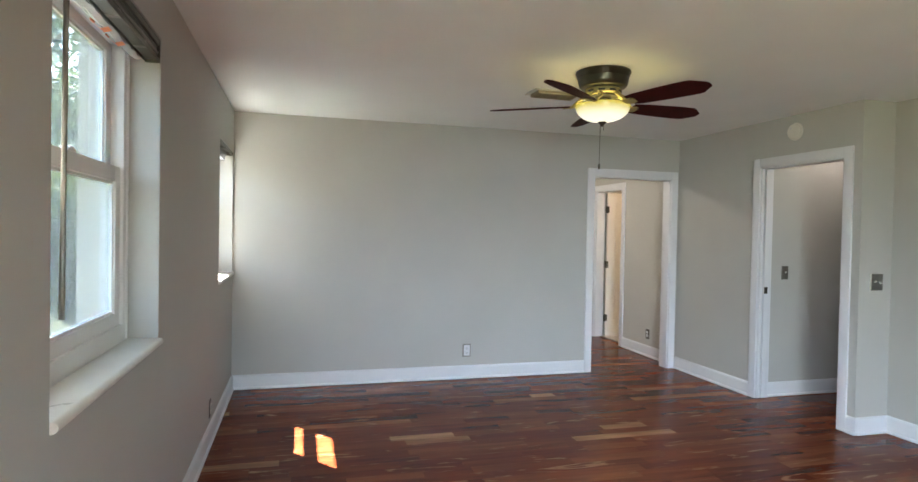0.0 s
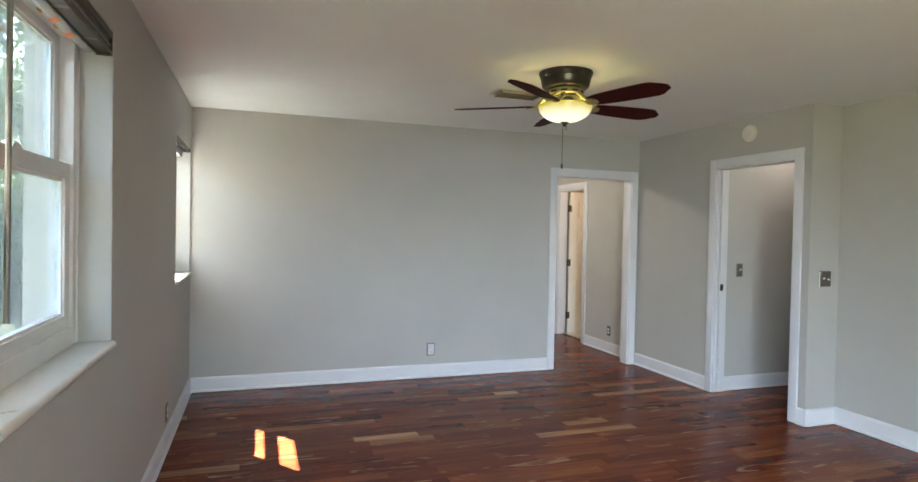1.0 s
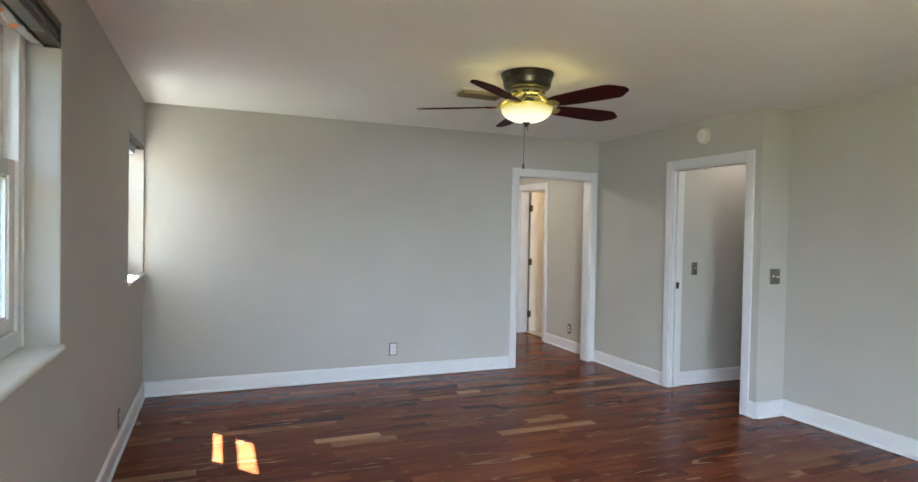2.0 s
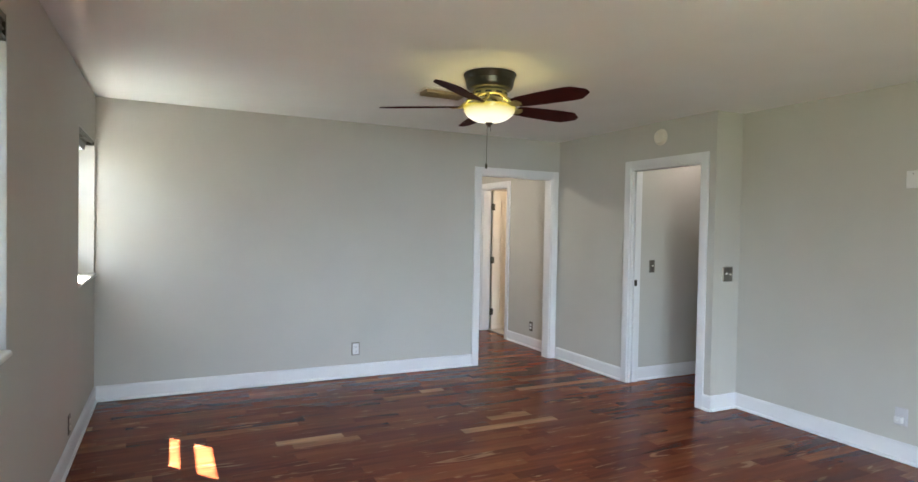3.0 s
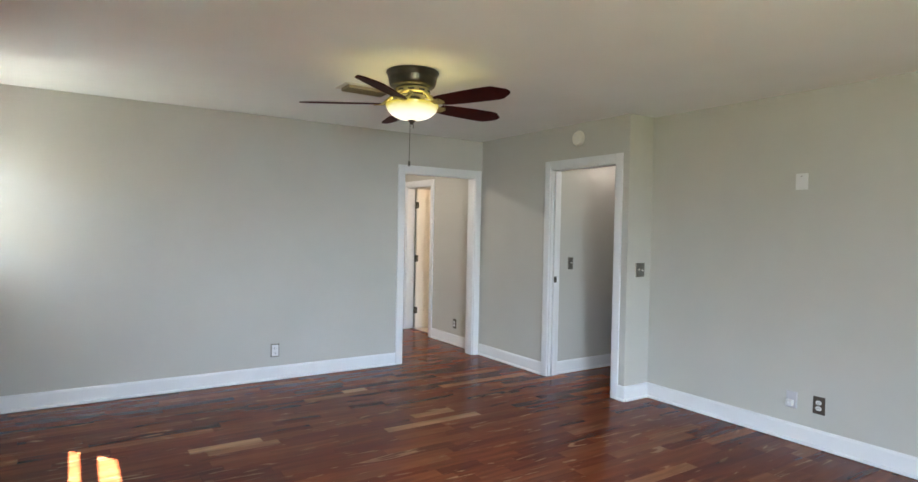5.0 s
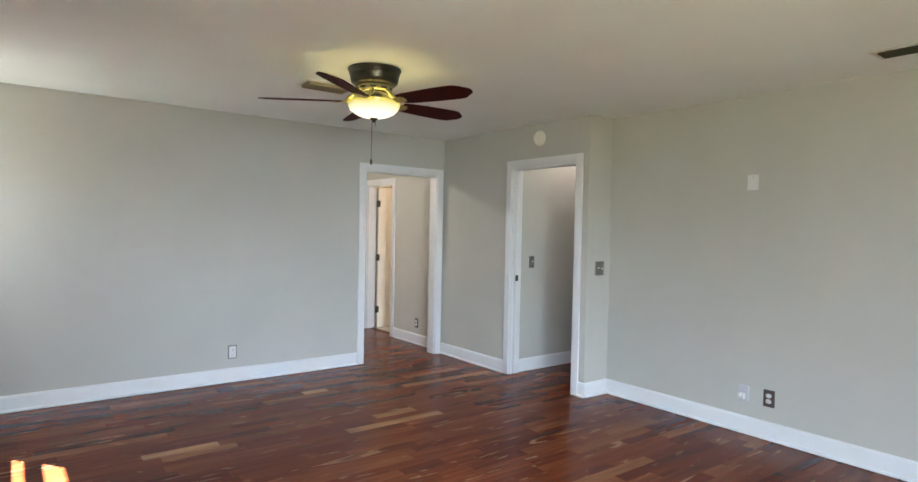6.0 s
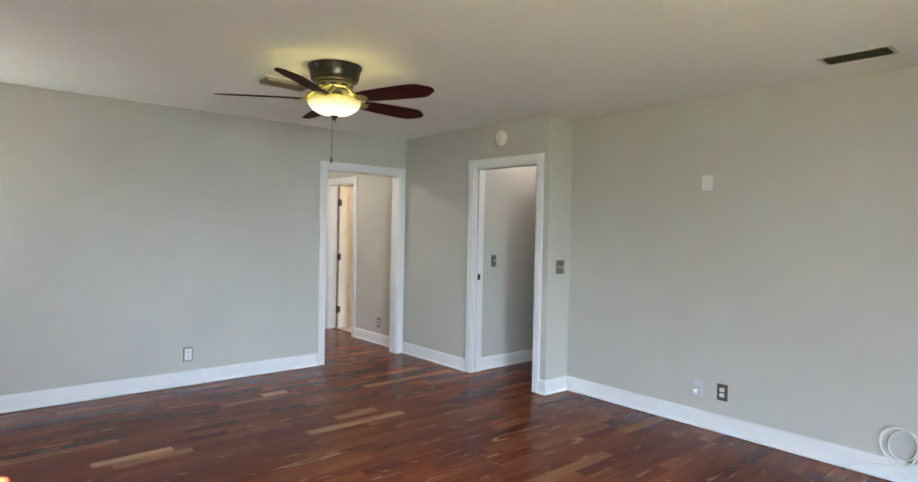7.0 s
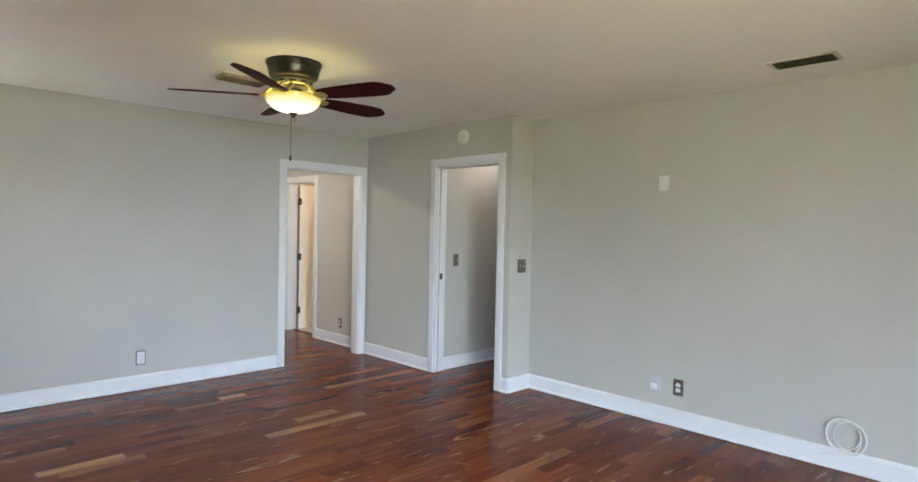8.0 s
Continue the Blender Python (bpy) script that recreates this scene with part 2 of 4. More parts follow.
def tube(bm, pts, radius, seg=8):
    """A round bar along points; radius may be one number or one a point."""
    rs = radius if isinstance(radius, (list, tuple)) else [radius] * len(pts)
    pts = [Vector(p) for p in pts]
    rings, side = [], None
    for i, p in enumerate(pts):
        d = (pts[min(i + 1, len(pts) - 1)] - pts[max(i - 1, 0)]).normalized()
        if side is None:
            side = d.orthogonal().normalized()
        side = (side - d * side.dot(d)).normalized()
        up = d.cross(side)
        rings.append([bm.verts.new(p + rs[i] * (math.cos(2 * math.pi * k / seg) * side + math.sin(2 * math.pi * k / seg) * up)) for k in range(seg)])
    for a, b in zip(rings, rings[1:]):
        for k in range(seg):
            bm.faces.new((a[k], a[(k + 1) % seg], b[(k + 1) % seg], b[k]))
    bm.faces.new(rings[0][::-1])
    bm.faces.new(rings[-1])
    return bm


def prism(bm, outline, z0, z1):
    """An upright prism over an outline of (x, y)."""
    lo, hi = [bm.verts.new((x, y, z0)) for x, y in outline], [bm.verts.new((x, y, z1)) for x, y in outline]
    bm.faces.new(lo[::-1])
    bm.faces.new(hi)
    for i in range(len(outline)):
        j = (i + 1) % len(outline)
        bm.faces.new((lo[i], lo[j], hi[j], hi[i]))
    return bm


def mesh_of(name, bm, mat, smooth=False):
    me = bpy.data.meshes.new(name)
    bmesh.ops.recalc_face_normals(bm, faces=bm.faces)
    bm.to_mesh(me)
    bm.free()
    me.materials.append(mat)
    if smooth:
        me.polygons.foreach_set("use_smooth", [True] * len(me.polygons))
        me.set_sharp_from_angle(angle=radians(38))
    return me


def part(name, bm, mat, parent, label="", smooth=False, m=None):
    ob = new(name, mesh_of(name, bm, mat, smooth))
    ob.parent = parent
    if m is not None:
        ob.matrix_local = m
    return tagged(ob, label)


def thing(name, label, category, m=None, group="", kind=""):
    ob = new(name)
    if m is not None:
        ob.matrix_world = m
    return tagged(ob, label, category, group, kind)


def structure(name, bm, mat, label, category, smooth=False):
    return tagged(new(name, mesh_of(name, bm, mat, smooth)), label, category, "", "structure")


# ---- large structure ----
def wall_x(x0, x1, y0, y1, z0, z1, holes=()):
    """A wall that runs along y, with openings (y0, y1, z0, z1) through it."""
    bm = bmesh.new()
    y = y0
    for a, b, c, d in sorted(holes):
        box(bm, x0, y, z0, x1, a, z1)
        if c > z0:
            box(bm, x0, a, z0, x1, b, c)
        box(bm, x0, a, d, x1, b, z1)
        y = b
    box(bm, x0, y, z0, x1, y1, z1)
    return bm


def wall_y(y0, y1, x0, x1, z0, z1, holes=()):
    bm = wall_x(y0, y1, x0, x1, z0, z1, holes)
    for v in bm.verts:
        v.co = (v.co.y, v.co.x, v.co.z)
    return bm


WIN1, WIN2 = (0.985, 2.09, 0.955, 2.205), (3.97, 4.86, 1.03, 2.085)
# WINB and WIN4 are out of view, assumed from the light on the walls
WINB = (-0.45, 0.85, 0.70, 2.13)
WIN4 = (-2.3, -0.85, 0.25, 2.13)
DOOR_A, DOOR_B, DOOR_C = (2.78, 3.70, 0.0, 2.035), (2.90, 3.735, 0.0, 2.05), (6.105, 6.793, 0.0, 2.02)
structure("wall_west", wall_x(XO, XL, YB - 0.28, YF + 0.12, 0, HC, (WIN1, WIN2, WIN4)), PAINT, "smooth greige painted wall with deep window openings", "wall")
structure("wall_north", wall_y(YF, YF + 0.12, XL, XC + 0.06, 0, HC, (DOOR_A,)), PAINT, "greige painted wall with a cased opening to a hallway", "wall")
structure("wall_passage", wall_x(XC, XC + 0.12, YP + 0.1, YF, 0, HC, (DOOR_B,)), PAINT, "greige painted wall with a pocket door opening", "wall")
structure("wall_return", boxes((XC, YP, 0, PASS_END, YP + 0.1, HC)), PAINT, "short greige painted wall return beside the passage door", "wall")
structure("wall_east", boxes((XR, YB, 0, XR + 0.12, YP, HC)), PAINT, "long plain greige painted wall", "wall")
structure("wall_south", wall_y(YB - 0.28, YB, XL, XR + 0.12, 0, HC, (WINB,)), PAINT, "unseen greige painted wall with an assumed wide window", "wall")
structure("wall_passage_side", boxes((XC + 0.12, PASS_Y, 0, PASS_END, PASS_Y + 0.1, HC)), PAINT, "greige painted side wall of the passage", "wall")
structure("wall_passage_end", boxes((PASS_END, YP, 0, PASS_END + 0.1, PASS_Y + 0.1, HC)), PAINT, "greige painted end wall of the passage", "wall")
structure("wall_hall_east", wall_x(HALL_X, HALL_X + 0.12, YF + 0.12, HALL_END, 0, HC, (DOOR_C,)), PAINT, "greige painted hallway wall with a bathroom doorway", "wall")
structure("wall_hall_end", boxes((HALL_L - 0.1, HALL_END, 0, 6.2, HALL_END + 0.1, HC)), PAINT, "greige painted end wall of the hallway", "wall")
structure("wall_hall_west", boxes((HALL_L - 0.1, YF + 0.12, 0, HALL_L, HALL_END, HC)), PAINT, "greige painted hallway side wall", "wall")
structure("wall_bathroom", boxes((6.1, YF + 0.12, 0, 6.2, HALL_END, HC), (HALL_X + 0.12, 5.02, 0, 6.1, 5.12, HC)), PAINT, "pale painted bathroom walls", "wall")
structure("ceiling", boxes((XO, YB - 0.28, HC, PASS_END + 0.1, HALL_END + 0.1, HC + 0.2)), CEIL, "flat white ceiling with a light knockdown texture", "ceiling")
# out of view; the eave edge is placed to cut the sun patch short
structure("roof", boxes((XO - 0.06, YB - 0.5, HC + 0.03, XO, HALL_END + 0.8, HC + 0.22), (XO - 0.06, YB - 0.5, HC + 0.22, PASS_END + 0.8, HALL_END + 0.8, HC + 0.34)), SHINGLE, "unseen grey shingle roof, its short eave set to trim the sun", "roof")
structure("ground", boxes((-400, -400, -0.35, 400, 400, -0.25)), GRASS, "mown green lawn round the house", "ground")


def extrude_profile(profile, a, b, out):
    """A moulding: (depth, height) outline run from a to b on the floor plan; out points into the room."""
    bm = bmesh.new()
    a, b, o = Vector((*a, 0)), Vector((*b, 0)), Vector((*out, 0))
    lo = [bm.verts.new(a + o * d + Vector((0, 0, z))) for d, z in profile]
    hi = [bm.verts.new(b + o * d + Vector((0, 0, z))) for d, z in profile]
    bm.faces.new(lo)
    bm.faces.new(hi[::-1])
    for i in range(len(profile)):
        j = (i + 1) % len(profile)
        bm.faces.new((lo[i], lo[j], hi[j], hi[i]))
    return bm


BASE = ((0.0, 0.004), (0.026, 0.004), (0.026, 0.012), (0.022, 0.020), (0.015, 0.024), (0.015, 0.112), (0.010, 0.124), (0.004, 0.130), (0.0, 0.130))
for a, b, out in (((XL, YB), (XL, YF), (1, 0)), ((XL + 0.015, YF), (2.707, YF), (0, -1)), ((XC, 3.808), (XC, YF - 0.02), (-1, 0)),
                  ((XC, YP - 0.015), (XC, 2.828), (-1, 0)), ((XC - 0.0, YP), (XR - 0.015, YP), (0, -1)), ((XR, YB), (XR, YP), (-1, 0)),
                  ((XC + 0.13, PASS_Y), (PASS_END, PASS_Y), (0, -1)), ((HALL_X, YF + 0.13), (HALL_X, 6.03), (-1, 0)), ((HALL_L, HALL_END), (HALL_X, HALL_END), (0, -1)),
                  ((XL, YB), (XR, YB), (0, 1)), ((XC + 0.12, YP + 0.1), (PASS_END, YP + 0.1), (0, 1))):
    structure("baseboard", extrude_profile(BASE, a, b, out), TRIM, "white painted baseboard with a shoe moulding", "baseboard")


def casing(name, lo, hi, top, place, out, depth, width=0.072):
    """Flat white casing and jambs round an opening that runs from lo to hi along u; place(u, v, z) gives the point, v into the room."""
    root = thing(name, "white painted flat door casing and jambs", "door frame", None, "", "structure")
    t = 0.018

    def leg(nm, u0, u1, v0, v1, z0, z1, bev=0.004):
        bm = boxes((u0, v0, z0, u1, v1, z1), bevel=bev)
        for v in bm.verts:
            v.co = place(*v.co)
        return part(nm, bm, TRIM, root, "", True)
    leg("casing_leg", lo - width, lo + 0.004, 0.001, t, 0.003, top + width)
    leg("casing_leg", hi - 0.004, hi + width, 0.001, t, 0.003, top + width)
    leg("casing_head", lo + 0.005, hi - 0.005, 0.001, t - 0.001, top - 0.004, top + width)
    return root, leg


# cased opening to the hallway
root_a, leg = casing("door_1", DOOR_A[0], DOOR_A[1] - 0.002, DOOR_A[3], lambda u, v, z: (u, YF - v, z), None, 0.12)
leg("jamb", DOOR_A[0] - 0.001, DOOR_A[0] + 0.016, -0.125, 0.0, 0.003, DOOR_A[3], 0.002)
leg("jamb", DOOR_A[1] - 0.016, DOOR_A[1] + 0.001, -0.125, 0.0, 0.003, DOOR_A[3], 0.002)
leg("jamb_head", DOOR_A[0] + 0.017, DOOR_A[1] - 0.017, -0.125, 0.0, DOOR_A[3] - 0.016, DOOR_A[3] + 0.001, 0.002)
# pocket door opening: split jamb on the pocket side, the sliding door stands in its slot
root_b, leg = casing("door_2", DOOR_B[0], DOOR_B[1], DOOR_B[3], lambda u, v, z: (XC - v, u, z), None, 0.12)
leg("jamb", DOOR_B[0] - 0.001, DOOR_B[0] + 0.016, -0.125, 0.0, 0.003, DOOR_B[3], 0.002)
leg("split_jamb", DOOR_B[1] - 0.016, DOOR_B[1] + 0.001, -0.030, 0.0, 0.003, DOOR_B[3], 0.002)
leg("split_jamb", DOOR_B[1] - 0.016, DOOR_B[1] + 0.001, -0.125, -0.082, 0.003, DOOR_B[3], 0.002)
leg("jamb_head", DOOR_B[0] + 0.017, DOOR_B[1] - 0.017, -0.125, 0.0, DOOR_B[3] - 0.016, DOOR_B[3] + 0.001, 0.002)
pocket = thing("pocket_door", "white painted pocket door slid back into the wall", "door", pose(XC + 0.056, DOOR_B[1] - 0.030, 0.008))
part("door_slab", boxes((-0.018, 0.0, 0.0, 0.018, 0.028, 2.02), bevel=0.002), TRIM, pocket)
part("edge_pull", boxes((-0.017, -0.004, 0.925, 0.0165, 0.001, 0.985), bevel=0.002), BRONZE, pocket, "dark bronze edge pull")
# solid dark box; the recess's shade is its colour
part("pull_recess", boxes((-0.008, -0.0055, 0.938, 0.008, -0.002, 0.972)), BLACK, pocket)
# bathroom doorway off the hallway
root_c, leg = casing("door_3", DOOR_C[0], DOOR_C[1], DOOR_C[3], lambda u, v, z: (HALL_X - v, u, z), None, 0.12)
leg("jamb", DOOR_C[0] - 0.001, DOOR_C[0] + 0.016, -0.125, 0.0, 0.003, DOOR_C[3], 0.002)
leg("jamb", DOOR_C[1] - 0.016, DOOR_C[1] + 0.001, -0.125, 0.0, 0.003, DOOR_C[3], 0.002)
leg("jamb_head", DOOR_C[0] + 0.017, DOOR_C[1] - 0.017, -0.125, 0.0, DOOR_C[3] - 0.016, DOOR_C[3] + 0.001, 0.002)


def panel_door(m, w, h):
    """A six-panel door: slab along +x from its hinge edge, raised panels in sunk fields on both faces."""
    d = thing("panel_door", "cream six-panel door standing open, with dark bronze hinges", "door", m)
    t, bm = 0.017, bmesh.new()
    cols = ((0.11, w / 2 - 0.045), (w / 2 + 0.045, w - 0.11))
    rows = ((0.22, 0.80), (0.97, 1.50), (1.62, h - 0.12))
    box(bm, 0, -t + 0.007, 0, w, t - 0.007, h)
    xs = [(0, 0.11), (w / 2 - 0.045, w / 2 + 0.045), (w - 0.11, w)]
    for a, b in xs:
        box(bm, a, -t, 0, b, t, h)
    for a, b in cols:
        for c, e in ((0, 0.22), (0.80, 0.97), (1.50, 1.62), (h - 0.12, h)):
            box(bm, a, -t, c, b, t, e)
    part("door_slab", bm, DOORPAINT, d)
    for a, b in cols:
        for c, e in rows:
            part("raised_panel", boxes((a + 0.02, -t + 0.001, c + 0.02, b - 0.02, t - 0.001, e - 0.02), bevel=0.005), DOORPAINT, d)
    for z in (0.26, 1.00, 1.76):
        hg = part("hinge", boxes((-0.028, -t - 0.012, z - 0.045, 0.022, -t - 0.001, z + 0.045), bevel=0.002), BRONZE, d, "dark bronze hinge")
        part("hinge_barrel", tube(bmesh.new(), [(-0.014, -t - 0.016, z - 0.05), (-0.014, -t - 0.016, z + 0.05)], 0.008, 10), BRONZE, hg)
    return d


panel_door(pose(HALL_X + 0.147, DOOR_C[1] - 0.030, 0.01, 0, 0, -3), 0.66, 1.99)
structure("bathroom_floor", boxes((HALL_X + 0.125, 5.12, -0.02, 6.1, HALL_END, 0.004)), TILE, "pale tiled bathroom floor", "floor")
structure("threshold", boxes((HALL_X + 0.085, DOOR_C[0] + 0.017, 0.0, HALL_X + 0.124, DOOR_C[1] - 0.017, 0.009), bevel=0.003), BROWN, "dark wooden door threshold", "threshold")


# ---- windows ----
def window(name, y0, y1, z0, z1, mid, f, s):
    """A white vinyl double-hung window in the west wall: frame, two sashes in their tracks, glass, stone stool with a round nose."""
    w = thing(name, "white vinyl double-hung window in a deep plastered opening", "window", None, "", "structure")
    xi, xo = -0.820, -0.905
    part("window_frame", boxes((xo, y0, z0, xi, y0 + f, z1), (xo, y1 - f, z0, xi, y1, z1), (xo, y0 + f, z1 - f, xi, y1 - f, z1), (xo, y0 + f, z0, xi, y1 - f, z0 + 0.085), bevel=0.004), VINYL, w, "", True)
    part("frame_lip", boxes((xi - 0.001, y0 + 0.004, z0 + 0.017, xi + 0.006, y0 + 0.016, z1 - 0.004), (xi - 0.001, y1 - 0.016, z0 + 0.017, xi + 0.006, y1 - 0.004, z1 - 0.004), (xi - 0.001, y0 + 0.017, z1 - 0.016, xi + 0.006, y1 - 0.017, z1 - 0.004), bevel=0.003), VINYL, w, "", True)

    def sash(nm, xa, xb, za, zb, low, high):
        a, b = y0 + f - 0.004, y1 - f + 0.004
        sh = part(nm, boxes((xa, a, za, xb, a + s, zb), (xa, b - s, za, xb, b, zb), (xa, a + s, za, xb, b - s, za + low), (xa, a + s, zb - high, xb, b - s, zb), bevel=0.004), VINYL, w, "", True)
        part("glazing_bead", boxes((xa - 0.003, a + s, za + low, xb + 0.003 - 0.012, a + s + 0.010, zb - high), (xa - 0.003, b - s - 0.010, za + low, xb - 0.009, b - s, zb - high), (xa - 0.003, a + s + 0.010, za + low, xb - 0.009, b - s - 0.010, za + low + 0.010), (xa - 0.003, a + s + 0.010, zb - high - 0.010, xb - 0.009, b - s - 0.010, zb - high)), VINYL, sh)
        xm = (xa + xb) / 2 - 0.004
        g = part("pane", boxes((xm - 0.003, a + s - 0.005, za + low - 0.005, xm + 0.003, b - s + 0.005, zb - high + 0.005)), GLASS, sh)
        g.visible_shadow = False
        return sh
    sash("upper_sash", -0.898, -0.868, mid - 0.03, z1 - f + 0.004, 0.05, 0.04)
    low = sash("lower_sash", -0.862, -0.832, z0 + 0.08, mid + 0.03, 0.055, 0.06)
    ym = (y0 + y1) / 2
    part("sash_lock", boxes((-0.860, ym - 0.035, mid + 0.031, -0.838, ym + 0.035, mid + 0.042), (-0.856, ym - 0.01, mid + 0.042, -0.842, ym + 0.03, mid + 0.050), bevel=0.002), VINYL, low)
    part("plaster_reveal", boxes((xi + 0.001, y1 - 0.0035, z0, XL - 0.002, y1 + 0.01, z1), (xi + 0.001, y0 - 0.01, z0, XL - 0.002, y0 + 0.0035, z1), (xi + 0.001, y0 + 0.004, z1 - 0.0035, XL - 0.002, y1 - 0.004, z1 + 0.01)), PAINT, w, "greige painted plaster reveal")
    part("outer_reveal", boxes((XO - 0.02, y1 - 0.005, z0 - 0.02, xo - 0.001, y1 + 0.02, z1 + 0.02), (XO - 0.02, y0 - 0.02, z0 - 0.02, xo - 0.001, y0 + 0.005, z1 + 0.02), (XO - 0.05, y0 + 0.005, z0 - 0.03, xo - 0.001, y1 - 0.005, z0 + 0.012)), STUCCO, w, "cream stucco outer reveal")
    bm = bmesh.new()
    zs, th, x_n = z0 + 0.016, 0.030, XL + 0.010
    prof = [(xi + 0.001, zs), (x_n - 0.006, zs)] + [(x_n - 0.006 + 0.015 * math.sin(radians(a)), zs - 0.015 + 0.015 * math.cos(radians(a))) for a in (30, 60, 90, 120, 150)] + [(x_n - 0.006, zs - th), (xi + 0.001, zs - th)]
    a, b = y0 + 0.004, y1 - 0.004
    lo, hi = [bm.verts.new((x, a - (0.004 if x > XL + 0.001 else 0), z)) for x, z in prof], [bm.verts.new((x, b + (0.004 if x > XL + 0.001 else 0), z)) for x, z in prof]
    bm.faces.new(lo)
    bm.faces.new(hi[::-1])
    for i in range(len(prof)):
        j = (i + 1) % len(prof)
        bm.faces.new((lo[i], lo[j], hi[j], hi[i]))
    part("window_sill", bm, STONE, w, "cream marble sill with a rounded nose", True)
    return w


window("window_1", *WIN1, 1.635, 0.058, 0.062)
window("window_2", *WIN2, 1.585, 0.018, 0.026)
# unseen window, added to let light in from behind
w3 = thing("window_3", "assumed wide white framed window behind the view", "window", None, "", "structure")
XA, XM, XB, ZA, ZB = WINB[0], (WINB[0] + WINB[1]) / 2, WINB[1], WINB[2], WINB[3]
part("window_frame", boxes((XA, YB - 0.20, ZA, XA + 0.06, YB - 0.12, ZB), (XB - 0.06, YB - 0.20, ZA, XB, YB - 0.12, ZB), (XA + 0.06, YB - 0.20, ZA, XB - 0.06, YB - 0.12, ZA + 0.07), (XA + 0.06, YB - 0.20, ZB - 0.07, XB - 0.06, YB - 0.12, ZB), (XM - 0.03, YB - 0.20, ZA + 0.07, XM + 0.03, YB - 0.12, ZB - 0.07)), VINYL, w3)
for xa, xb in ((XA + 0.06, XM - 0.03), (XM + 0.03, XB - 0.06)):
    part("pane", boxes((xa, YB - 0.163, ZA + 0.07, xb, YB - 0.157, ZB - 0.07)), GLASS, w3).visible_shadow = False


# unseen window, added to light the east wall
w4 = thing("window_4", "assumed tall white framed window behind the view", "window", None, "", "structure")
YA, YM, YZ = WIN4[0], (WIN4[0] + WIN4[1]) / 2, WIN4[1]
part("window_frame", boxes((-0.90, YA, 0.25, -0.83, YA + 0.06, 2.13), (-0.90, YZ - 0.06, 0.25, -0.83, YZ, 2.13), (-0.90, YA + 0.06, 0.25, -0.83, YZ - 0.06, 0.32), (-0.90, YA + 0.06, 2.06, -0.83, YZ - 0.06, 2.13), (-0.90, YM - 0.03, 0.32, -0.83, YM + 0.03, 2.06)), VINYL, w4)
for ya, yb in ((YA + 0.06, YM - 0.03), (YM + 0.03, YZ - 0.06)):
    part("pane", boxes((-0.868, ya, 0.32, -0.862, yb, 2.06)), GLASS, w4).visible_shadow = False


